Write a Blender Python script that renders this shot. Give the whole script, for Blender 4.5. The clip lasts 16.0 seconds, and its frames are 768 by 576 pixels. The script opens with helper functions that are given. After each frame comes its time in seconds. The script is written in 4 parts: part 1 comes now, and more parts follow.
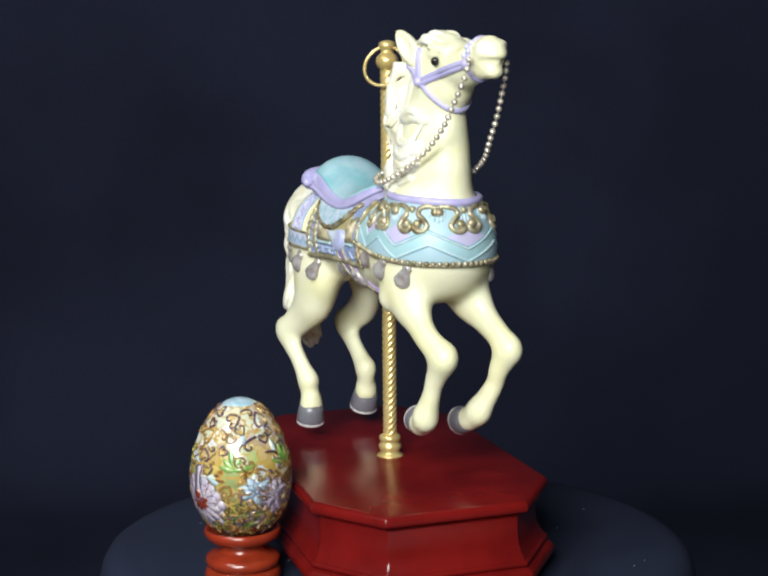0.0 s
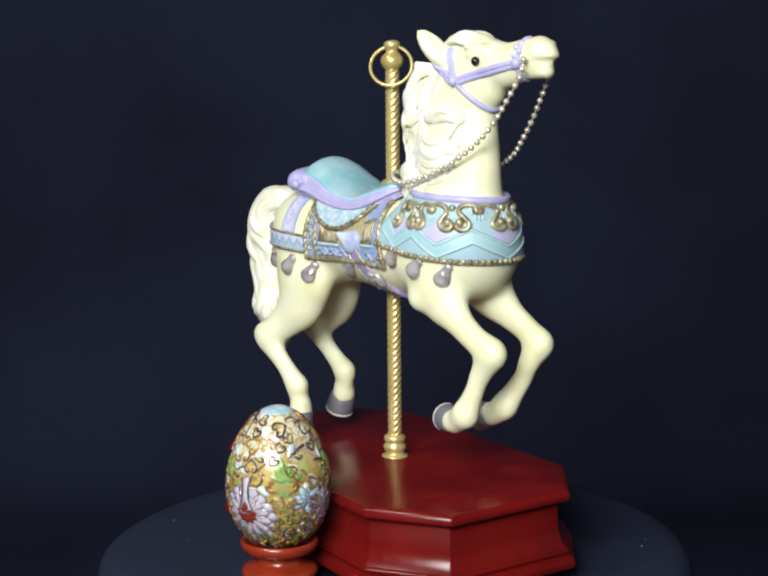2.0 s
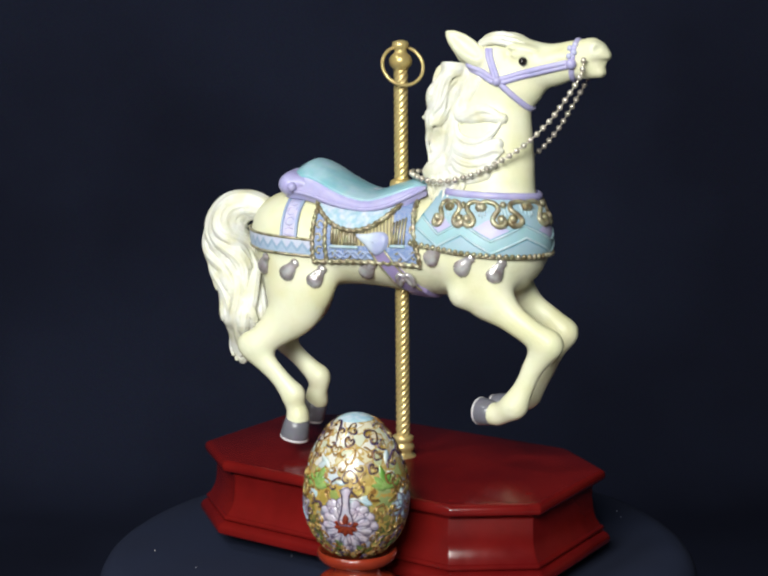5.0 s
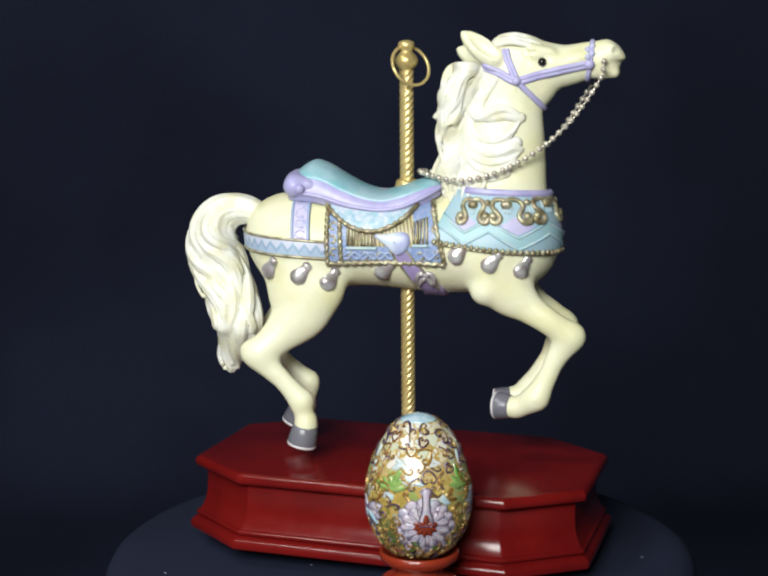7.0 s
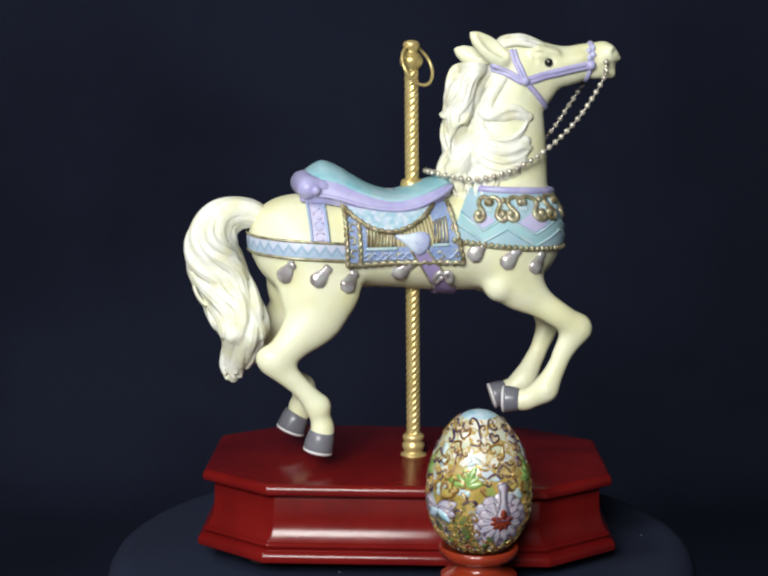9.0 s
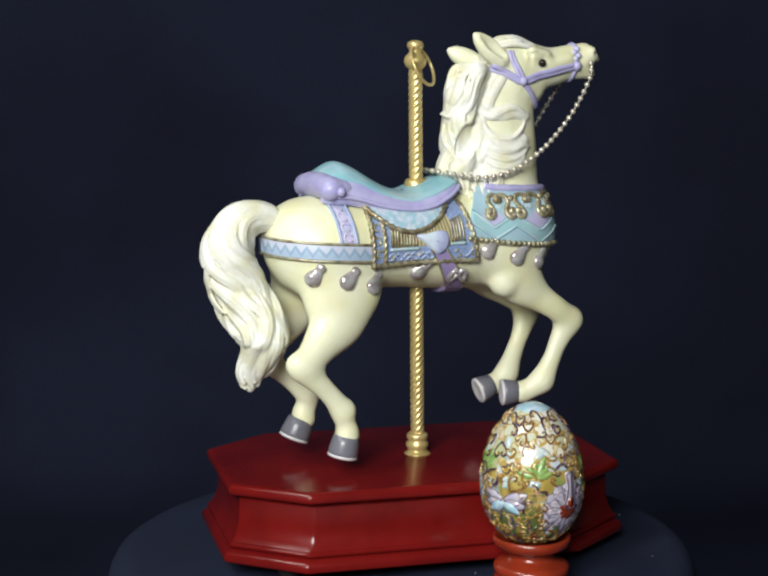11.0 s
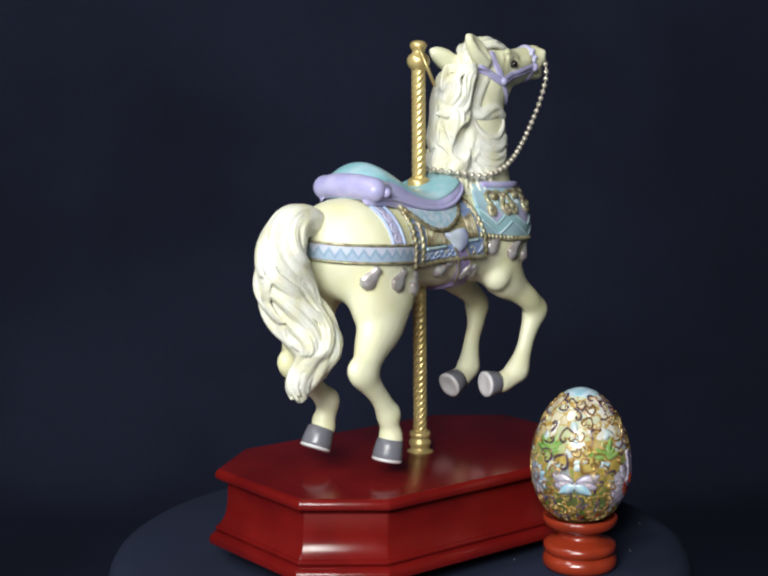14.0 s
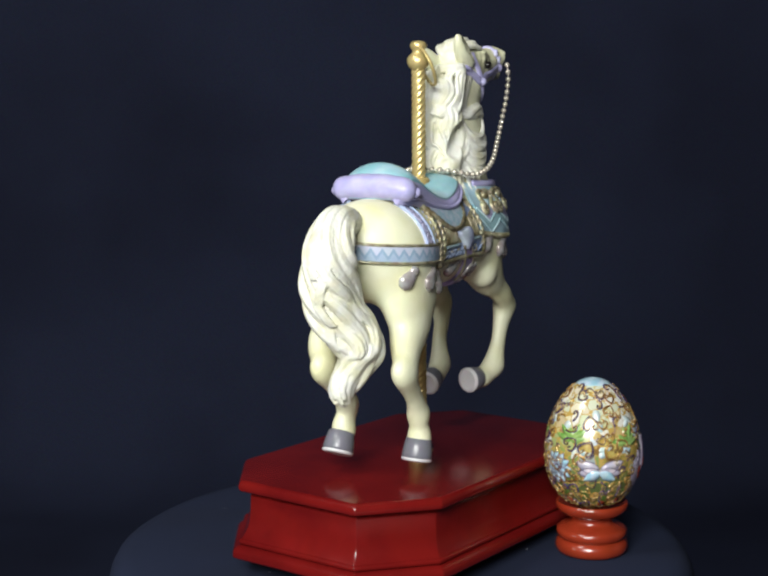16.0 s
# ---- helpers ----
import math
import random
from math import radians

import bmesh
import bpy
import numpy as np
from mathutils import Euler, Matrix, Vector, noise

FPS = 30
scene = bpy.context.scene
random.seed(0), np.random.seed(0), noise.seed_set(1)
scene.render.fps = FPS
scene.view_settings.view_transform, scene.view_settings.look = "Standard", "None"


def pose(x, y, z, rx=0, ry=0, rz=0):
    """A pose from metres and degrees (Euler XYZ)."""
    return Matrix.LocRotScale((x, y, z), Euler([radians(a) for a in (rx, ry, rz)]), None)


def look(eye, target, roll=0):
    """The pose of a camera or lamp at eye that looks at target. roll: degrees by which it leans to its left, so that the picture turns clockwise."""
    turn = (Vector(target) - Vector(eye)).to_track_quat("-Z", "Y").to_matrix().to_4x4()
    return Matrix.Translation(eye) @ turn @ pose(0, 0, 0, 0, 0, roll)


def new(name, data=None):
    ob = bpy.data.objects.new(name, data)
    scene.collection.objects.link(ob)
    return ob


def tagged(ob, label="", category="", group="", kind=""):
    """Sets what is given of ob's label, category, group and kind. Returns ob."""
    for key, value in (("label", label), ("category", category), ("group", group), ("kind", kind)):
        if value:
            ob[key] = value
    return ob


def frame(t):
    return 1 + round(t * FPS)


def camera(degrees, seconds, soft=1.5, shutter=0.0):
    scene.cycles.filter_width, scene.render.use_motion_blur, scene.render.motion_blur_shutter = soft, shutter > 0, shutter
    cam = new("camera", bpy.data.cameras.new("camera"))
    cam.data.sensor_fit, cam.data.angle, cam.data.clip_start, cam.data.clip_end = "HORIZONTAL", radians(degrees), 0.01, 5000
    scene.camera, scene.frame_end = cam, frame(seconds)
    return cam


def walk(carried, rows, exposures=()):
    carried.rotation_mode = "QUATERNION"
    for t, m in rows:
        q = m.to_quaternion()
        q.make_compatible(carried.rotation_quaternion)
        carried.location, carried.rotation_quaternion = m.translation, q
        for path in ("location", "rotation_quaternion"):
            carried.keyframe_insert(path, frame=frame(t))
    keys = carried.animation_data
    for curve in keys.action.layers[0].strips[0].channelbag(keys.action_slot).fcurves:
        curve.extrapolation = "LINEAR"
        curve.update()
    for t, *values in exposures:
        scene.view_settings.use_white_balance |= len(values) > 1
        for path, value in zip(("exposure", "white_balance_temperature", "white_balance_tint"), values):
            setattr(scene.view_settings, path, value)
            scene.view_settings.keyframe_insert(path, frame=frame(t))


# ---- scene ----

from mathutils.bvhtree import BVHTree

MM = 0.001
DECK = 46.0            # height of the box's top over the turntable cloth, mm

# ---- camera: it stands still on a tripod ----
EYE = (0.0, -0.735, 0.2363)
YAW, PITCH, ROLL = 0.6143, -8.0075, -0.4634
cam = camera(29.84, 16.0, soft=2.4)
_a, _p = radians(YAW), radians(PITCH)
AIM = (EYE[0] - math.sin(_a) * math.cos(_p), EYE[1] + math.cos(_a) * math.cos(_p), EYE[2] + math.sin(_p))
STAND = look(EYE, AIM, ROLL)
walk(cam, [(0, STAND), (16, STAND)], exposures=[(0, 0.14), (1.5, 0.12), (3, 0.0), (7.5, -0.11), (12.5, -0.12), (14, 0.06), (16, 0.13)])

# ---- light: a dim room and one lamp above and left of the camera ----
world = bpy.data.worlds.new("room_light")
scene.world = world
world.use_nodes = True
world.node_tree.nodes["Background"].inputs[0].default_value = (0.75, 0.85, 1.0, 1)
world.node_tree.nodes["Background"].inputs[1].default_value = 0.15


def lamp(name, eye, target, size_x, size_y, watts, colour):
    data = bpy.data.lights.new(name, "AREA")
    data.shape, data.size, data.size_y, data.energy, data.color = "RECTANGLE", size_x, size_y, watts, colour
    ob = new(name, data)
    ob.matrix_world = look(eye, target)
    return ob


lamp("key_lamp", (-0.27, -1.12, 0.60), (0, 0, 0.12), 0.56, 0.36, 22.5, (0.985, 1.0, 0.965))
lamp("ceiling_lamp", (-0.75, -0.60, 1.3), (-0.05, 0.1, 0.1), 0.3, 0.3, 7.0, (0.985, 1.0, 0.975))


# ---- materials ----
def mat(name, colour, rough=0.5, metal=0.0, vary=0.12, scale=300.0, bump=0.0, bump_scale=900.0, coat=0.0, second=None, second_scale=60.0, spec=0.5):
    """A procedural surface: a base colour that drifts at two scales, uneven gloss and fine relief."""
    m = bpy.data.materials.new(name)
    m.use_nodes = True
    nt = m.node_tree
    n, link = nt.nodes, nt.links.new
    b = n["Principled BSDF"]
    geo = n.new("ShaderNodeTexCoord")
    fine, broad = n.new("ShaderNodeTexNoise"), n.new("ShaderNodeTexNoise")
    fine.inputs["Scale"].default_value, fine.inputs["Detail"].default_value = scale, 6
    broad.inputs["Scale"].default_value, broad.inputs["Detail"].default_value = second_scale, 3
    link(geo.outputs["Object"], fine.inputs["Vector"])
    link(geo.outputs["Object"], broad.inputs["Vector"])
    mix = n.new("ShaderNodeMix")
    mix.data_type = "RGBA"
    other = second or tuple(c * (1 - vary) for c in colour)
    mix.inputs["A"].default_value, mix.inputs["B"].default_value = (*colour, 1), (*other, 1)
    ramp = n.new("ShaderNodeMapRange")
    ramp.inputs["From Min"].default_value, ramp.inputs["From Max"].default_value = 0.4, 0.65
    link(broad.outputs["Fac"], ramp.inputs["Value"])
    link(ramp.outputs["Result"], mix.inputs["Factor"])
    grain = n.new("ShaderNodeMix")
    grain.data_type, grain.blend_type = "RGBA", "MULTIPLY"
    grain.inputs["Factor"].default_value = vary
    link(mix.outputs["Result"], grain.inputs["A"])
    link(fine.outputs["Color"], grain.inputs["B"])
    link(grain.outputs["Result"], b.inputs["Base Color"])
    gloss = n.new("ShaderNodeMapRange")
    gloss.inputs["To Min"].default_value, gloss.inputs["To Max"].default_value = max(0.03, rough - 0.07), min(1, rough + 0.07)
    link(fine.outputs["Fac"], gloss.inputs["Value"])
    link(gloss.outputs["Result"], b.inputs["Roughness"])
    b.inputs["Metallic"].default_value = metal
    b.inputs["Coat Weight"].default_value = coat
    b.inputs["Coat Roughness"].default_value = 0.12
    b.inputs["Specular IOR Level"].default_value = spec
    if bump:
        rel, bn = n.new("ShaderNodeTexNoise"), n.new("ShaderNodeBump")
        rel.inputs["Scale"].default_value, rel.inputs["Detail"].default_value = bump_scale, 4
        link(geo.outputs["Object"], rel.inputs["Vector"])
        bn.inputs["Strength"].default_value, bn.inputs["Distance"].default_value = bump, 0.0004
        link(rel.outputs["Fac"], bn.inputs["Height"])
        link(bn.outputs["Normal"], b.inputs["Normal"])
    return m


CREAM = mat("cream_porcelain_paint", (0.745, 0.745, 0.545), 0.42, vary=0.09, scale=120, bump=0.35, second=(0.695, 0.68, 0.42), second_scale=45)
MANE = mat("ivory_hair_paint", (0.73, 0.73, 0.665), 0.5, vary=0.10, bump=0.9, bump_scale=500, second=(0.67, 0.655, 0.48), second_scale=110)
HOOF = mat("grey_hoof_paint", (0.16, 0.16, 0.19), 0.3, vary=0.2, bump=0.2)
SOLE = mat("pale_sole_paint", (0.64, 0.62, 0.64), 0.5, vary=0.15)
TEAL = mat("turquoise_saddle_paint", (0.22, 0.46, 0.53), 0.36, vary=0.2, bump=0.5, bump_scale=260, second=(0.36, 0.54, 0.62), second_scale=70)
LAVENDER = mat("lavender_paint", (0.37, 0.35, 0.61), 0.40, vary=0.15, bump=0.3, bump_scale=400, second=(0.44, 0.42, 0.65), second_scale=110)
PALEBLUE = mat("pale_blue_paint", (0.33, 0.41, 0.60), 0.42, vary=0.2, bump=0.4, second=(0.33, 0.40, 0.60))
STRAPPAINT = mat("lilac_white_paint", (0.56, 0.54, 0.72), 0.4, vary=0.15, bump=0.8, bump_scale=350, second=(0.42, 0.44, 0.66), second_scale=160)
CHEVRON = mat("turquoise_chevron_paint", (0.35, 0.52, 0.57), 0.4, vary=0.2, bump=0.4, second=(0.48, 0.60, 0.66), second_scale=150)
PADPAINT = mat("white_blue_paint", (0.58, 0.66, 0.76), 0.38, vary=0.15, bump=0.3, second=(0.36, 0.40, 0.62))
SKIRTPAINT = mat("pale_turquoise_paint", (0.32, 0.50, 0.61), 0.40, vary=0.2, bump=1.0, bump_scale=420, second=(0.60, 0.65, 0.74), second_scale=320)
PURPLE = mat("purple_strap_paint", (0.36, 0.29, 0.54), 0.45, vary=0.2, bump=0.2)
GOLD = mat("antique_gold_paint", (0.52, 0.48, 0.33), 0.36, metal=0.42, vary=0.4, bump=0.6, second=(0.22, 0.18, 0.095), second_scale=200)
SILVER = mat("pinkish_silver_paint", (0.68, 0.65, 0.66), 0.24, metal=0.45, vary=0.3, bump=1.0, bump_scale=300, second=(0.33, 0.29, 0.28), second_scale=150)
BRASS = mat("polished_brass", (0.70, 0.56, 0.25), 0.32, metal=0.5, vary=0.2, bump=0.15, second=(0.58, 0.44, 0.17))
CHAIN = mat("pale_metal_beads", (0.66, 0.61, 0.52), 0.26, metal=0.55, vary=0.2)
BLACK = mat("black_eye_gloss", (0.012, 0.010, 0.010), 0.08, vary=0.1)
WOOD = mat("red_mahogany_lacquer", (0.150, 0.0068, 0.006), 0.21, vary=0.25, scale=160, second=(0.110, 0.0046, 0.0048), spec=0.34, second_scale=25)
STANDWOOD = mat("orange_red_lacquer", (0.27, 0.030, 0.011), 0.24, vary=0.25, scale=160, coat=0.25)
CLOTH = mat("navy_table_cloth", (0.018, 0.0235, 0.049), 0.9, vary=0.3, scale=1500, bump=0.5, bump_scale=2500, second=(0.017, 0.021, 0.041), second_scale=14, spec=0.1)
DRAPE = mat("navy_backdrop_cloth", (0.0265, 0.032, 0.063), 0.95, vary=0.5, scale=420, bump=1.0, bump_scale=900, second=(0.019, 0.022, 0.043), second_scale=3.0, spec=0.05)
RUBBER = mat("black_rubber", (0.02, 0.02, 0.02), 0.7)
PLASTER = mat("room_wall_paint", (0.42, 0.42, 0.42), 0.9, vary=0.1, scale=40, second_scale=4)


def patterned(name, build):
    """A painted relief whose colours follow the patch's own u, v."""
    m = mat(name, (0.5, 0.5, 0.5), 0.45, vary=0.15, bump=0.35)
    nt = m.node_tree
    uv = nt.nodes.new("ShaderNodeUVMap")
    sep = nt.nodes.new("ShaderNodeSeparateXYZ")
    nt.links.new(uv.outputs["UV"], sep.inputs["Vector"])
    grain = [x for x in nt.nodes if x.type == "MIX" and x.blend_type == "MULTIPLY"][0]
    bumps = [x for x in nt.nodes if x.type == "BUMP"][0]
    build(nt, sep, grain, bumps)
    return m


def calc(nt, op, a, b=None):
    n = nt.nodes.new("ShaderNodeMath")
    n.operation = op
    for slot, v in zip(n.inputs, (a, b)):
        if v is None:
            continue
        if isinstance(v, (int, float)):
            slot.default_value = v
        else:
            nt.links.new(v, slot)
    return n.outputs[0]


def blend(nt, fac, a, b):
    n = nt.nodes.new("ShaderNodeMix")
    n.data_type = "RGBA"
    nt.links.new(fac, n.inputs["Factor"])
    for slot, v in ((n.inputs["A"], a), (n.inputs["B"], b)):
        if isinstance(v, tuple):
            slot.default_value = (*v, 1)
        else:
            nt.links.new(v, slot)
    return n.outputs["Result"]


def collar_paint(nt, sep, grain, bumps):
    """Turquoise with lavender points between two rows of zigzags."""
    u, v = sep.outputs[0], sep.outputs[1]
    saw = calc(nt, "ABSOLUTE", calc(nt, "SUBTRACT", calc(nt, "FRACT", calc(nt, "MULTIPLY", u, 5.0)), 0.5))
    edge = calc(nt, "ADD", calc(nt, "MULTIPLY", saw, 0.55), 0.14)
    gap = calc(nt, "ABSOLUTE", calc(nt, "SUBTRACT", v, edge))
    point = calc(nt, "MULTIPLY", calc(nt, "GREATER_THAN", v, edge), calc(nt, "LESS_THAN", v, calc(nt, "SUBTRACT", 0.60, calc(nt, "MULTIPLY", saw, 0.62))))
    band = calc(nt, "LESS_THAN", gap, 0.12)
    line = calc(nt, "LESS_THAN", calc(nt, "ABSOLUTE", calc(nt, "SUBTRACT", gap, 0.12)), 0.02)
    c = blend(nt, point, (0.32, 0.47, 0.55), (0.46, 0.44, 0.65))
    c = blend(nt, band, c, (0.31, 0.50, 0.55))
    c = blend(nt, line, c, (0.15, 0.32, 0.41))
    nt.links.new(c, grain.inputs["A"])
    nt.links.new(calc(nt, "SUBTRACT", 1.0, line), bumps.inputs["Height"])
    bumps.inputs["Distance"].default_value = 0.0006


def belt_paint(nt, sep, grain, bumps):
    """Pale blue with a darker zigzag line between dull gold edges."""
    u, v = sep.outputs[0], sep.outputs[1]
    saw = calc(nt, "ABSOLUTE", calc(nt, "SUBTRACT", calc(nt, "FRACT", calc(nt, "MULTIPLY", u, 11.0)), 0.5))
    edge = calc(nt, "ADD", calc(nt, "MULTIPLY", saw, 0.9), 0.27)
    low = calc(nt, "LESS_THAN", v, edge)
    line = calc(nt, "LESS_THAN", calc(nt, "ABSOLUTE", calc(nt, "SUBTRACT", v, edge)), 0.13)
    c = blend(nt, low, (0.50, 0.54, 0.66), (0.36, 0.46, 0.60))
    c = blend(nt, line, c, (0.27, 0.38, 0.52))
    nt.links.new(c, grain.inputs["A"])
    nt.links.new(calc(nt, "SUBTRACT", 1.0, line), bumps.inputs["Height"])
    bumps.inputs["Distance"].default_value = 0.0006


def blanket_paint(nt, sep, grain, bumps):
    """Blue borders round panels of upright gold threads."""
    u, v = sep.outputs[0], sep.outputs[1]
    stripe = calc(nt, "GREATER_THAN", calc(nt, "FRACT", calc(nt, "MULTIPLY", u, 30.0)), 0.5)
    inner = calc(nt, "MULTIPLY", calc(nt, "LESS_THAN", calc(nt, "ABSOLUTE", calc(nt, "SUBTRACT", u, 0.50)), 0.30),
                 calc(nt, "GREATER_THAN", v, 0.26))
    noise_tex = nt.nodes.new("ShaderNodeTexWave")
    noise_tex.inputs["Scale"].default_value, noise_tex.inputs["Distortion"].default_value = 9.0, 14.0
    noise_tex.inputs["Detail Scale"].default_value = 3.0
    swirl = calc(nt, "GREATER_THAN", noise_tex.outputs["Fac"], 0.62)
    border = blend(nt, swirl, (0.16, 0.25, 0.50), (0.36, 0.42, 0.56))
    threads = blend(nt, stripe, (0.20, 0.17, 0.10), (0.52, 0.46, 0.24))
    nt.links.new(blend(nt, inner, border, threads), grain.inputs["A"])
    nt.links.new(calc(nt, "ADD", calc(nt, "MULTIPLY", stripe, inner), calc(nt, "MULTIPLY", swirl, calc(nt, "SUBTRACT", 1.0, inner))), bumps.inputs["Height"])
    bumps.inputs["Distance"].default_value = 0.0012


COLLARPAINT = patterned("collar_zigzag_paint", collar_paint)
BELTPAINT = patterned("belt_zigzag_paint", belt_paint)
BLANKETPAINT = patterned("blanket_paint", blanket_paint)


def enamel():
    """Cloisonne ground: green, ochre, white and brown cells."""
    m = mat("cloisonne_enamel", (0.3, 0.3, 0.1), 0.26, vary=0.1, coat=0.8, bump=0.25, bump_scale=400)
    nt = m.node_tree
    geo = [x for x in nt.nodes if x.type == "TEX_COORD"][0]
    grain = [x for x in nt.nodes if x.type == "MIX" and x.blend_type == "MULTIPLY"][0]
    cells, wob, add = nt.nodes.new("ShaderNodeTexVoronoi"), nt.nodes.new("ShaderNodeTexNoise"), nt.nodes.new("ShaderNodeVectorMath")
    wob.inputs["Scale"].default_value = 120
    sc = nt.nodes.new("ShaderNodeVectorMath")
    sc.operation = "SCALE"
    sc.inputs["Scale"].default_value = 0.012
    nt.links.new(geo.outputs["Object"], wob.inputs["Vector"])
    nt.links.new(wob.outputs["Color"], sc.inputs[0])
    nt.links.new(geo.outputs["Object"], add.inputs[0])
    nt.links.new(sc.outputs[0], add.inputs[1])
    nt.links.new(add.outputs[0], cells.inputs["Vector"])
    cells.inputs["Scale"].default_value = 190
    ramp = nt.nodes.new("ShaderNodeValToRGB")
    ramp.color_ramp.interpolation = "CONSTANT"
    stops = [(0.0, (0.42, 0.29, 0.06)), (0.22, (0.52, 0.41, 0.12)), (0.42, (0.30, 0.36, 0.10)), (0.56, (0.62, 0.60, 0.52)),
             (0.68, (0.34, 0.40, 0.16)), (0.78, (0.24, 0.11, 0.03)), (0.90, (0.46, 0.52, 0.58))]
    ramp.color_ramp.elements[0].color = (*stops[0][1], 1)
    ramp.color_ramp.elements[1].position, ramp.color_ramp.elements[1].color = stops[1][0], (*stops[1][1], 1)
    for pos, col in stops[2:]:
        ramp.color_ramp.elements.new(pos).color = (*col, 1)
    sep = nt.nodes.new("ShaderNodeSeparateColor")
    nt.links.new(cells.outputs["Color"], sep.inputs["Color"])
    nt.links.new(sep.outputs[0], ramp.inputs["Fac"])
    rims = nt.nodes.new("ShaderNodeTexVoronoi")
    rims.feature = "DISTANCE_TO_EDGE"
    rims.inputs["Scale"].default_value = 190
    nt.links.new(add.outputs[0], rims.inputs["Vector"])
    rim = calc(nt, "LESS_THAN", rims.outputs["Distance"], 0.06)
    # the crown has a whiter ground, its white also standing in for the lamp's highlight
    high, pale = nt.nodes.new("ShaderNodeSeparateXYZ"), nt.nodes.new("ShaderNodeMapRange")
    nt.links.new(add.outputs[0], high.inputs["Vector"])
    pale.inputs["From Min"].default_value, pale.inputs["From Max"].default_value, pale.inputs["To Max"].default_value = 0.068, 0.084, 0.6
    nt.links.new(high.outputs[2], pale.inputs["Value"])
    ground = blend(nt, pale.outputs["Result"], ramp.outputs["Color"], (0.66, 0.66, 0.62))
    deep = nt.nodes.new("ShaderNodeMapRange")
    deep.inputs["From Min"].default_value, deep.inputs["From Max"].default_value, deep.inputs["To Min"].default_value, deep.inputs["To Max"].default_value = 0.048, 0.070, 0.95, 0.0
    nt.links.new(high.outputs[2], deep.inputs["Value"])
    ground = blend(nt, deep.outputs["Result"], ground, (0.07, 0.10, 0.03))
    nt.links.new(blend(nt, rim, ground, (0.40, 0.27, 0.07)), grain.inputs["A"])
    return m


ENAMEL = enamel()
WIRE = mat("gilt_wire", (0.66, 0.48, 0.18), 0.26, metal=0.7, vary=0.35, second=(0.20, 0.09, 0.04), second_scale=120)
OUTLINE = mat("dull_violet_outline", (0.17, 0.13, 0.22), 0.3, metal=0.3, vary=0.3)
VIOLETWIRE = mat("violet_enamel_scroll", (0.045, 0.028, 0.11), 0.2, vary=0.2)
PETAL = mat("lilac_white_enamel", (0.57, 0.50, 0.57), 0.22, vary=0.25, coat=0.4, second=(0.42, 0.40, 0.50), second_scale=250)
BLUEPETAL = mat("pale_blue_enamel", (0.30, 0.50, 0.62), 0.2, vary=0.2, coat=0.4, second=(0.5, 0.62, 0.70), second_scale=250)
LEAFSPOT = mat("pale_enamel_dab", (0.60, 0.64, 0.60), 0.2, vary=0.2, coat=0.4, second=(0.40, 0.54, 0.60), second_scale=180)
DARKGREEN = mat("dark_green_enamel", (0.05, 0.10, 0.02), 0.2, vary=0.3, coat=0.4, second=(0.10, 0.15, 0.03), second_scale=250)
LEAFGREEN = mat("leaf_green_enamel", (0.12, 0.29, 0.05), 0.2, vary=0.3, coat=0.4, second=(0.30, 0.44, 0.14), second_scale=250)
BROWN = mat("brown_ochre_enamel", (0.15, 0.055, 0.018), 0.22, vary=0.2, coat=0.3, second=(0.36, 0.20, 0.04), second_scale=90)
RUST = mat("rust_red_enamel", (0.20, 0.03, 0.012), 0.2, vary=0.2, coat=0.4)


# ---- mesh tools; lengths in mm, in the thing's own space ----
def part(name, verts, faces, material, parent, label="", uvs=None, smooth=True, crease=0):
    me = bpy.data.meshes.new(name)
    me.from_pydata([(float(x) * MM, float(y) * MM, float(z) * MM) for x, y, z in verts], [], [tuple(int(i) for i in f) for f in faces])
    if uvs is not None:
        layer = me.uv_layers.new(name="UVMap")
        flat = np.array([uvs[i] for p in faces for i in p], dtype=np.float32).ravel()
        layer.data.foreach_set("uv", flat)
    me.polygons.foreach_set("use_smooth", [smooth] * len(me.polygons))
    me.materials.append(material)
    me.update()
    if crease:
        me.set_sharp_from_angle(angle=radians(crease))
    ob = new(name, me)
    ob.parent = parent
    return tagged(ob, label) if label else ob


def joined(pieces):
    verts, faces = [], []
    for v, f in pieces:
        k = len(verts)
        verts.extend(v)
        faces.extend([[i + k for i in q] for q in f])
    return verts, faces


def lerp(a, b, t):
    return a + (b - a) * t


def curve(points, n=8, closed=False):
    """Catmull-Rom through control rows of any width."""
    p = np.array(points, float)
    m = len(p)
    out = []
    for i in range(m if closed else m - 1):
        a, b, c, d = (p[j % m] if closed else p[min(max(j, 0), m - 1)] for j in (i - 1, i, i + 1, i + 2))
        for t in np.arange(n) / n:
            out.append(0.5 * (2 * b + (c - a) * t + (2 * a - 5 * b + 4 * c - d) * t * t + (3 * b - a - 3 * c + d) * t ** 3))
    if not closed:
        out.append(p[-1])
    return np.array(out)


def even(points, step):
    p = np.array(points, float)
    s = np.r_[0, np.cumsum(np.linalg.norm(np.diff(p[:, :3], axis=0), axis=1))]
    k = max(2, int(s[-1] / step) + 1)
    w = np.linspace(0, s[-1], k)
    return np.stack([np.interp(w, s, p[:, i]) for i in range(p.shape[1])], 1)


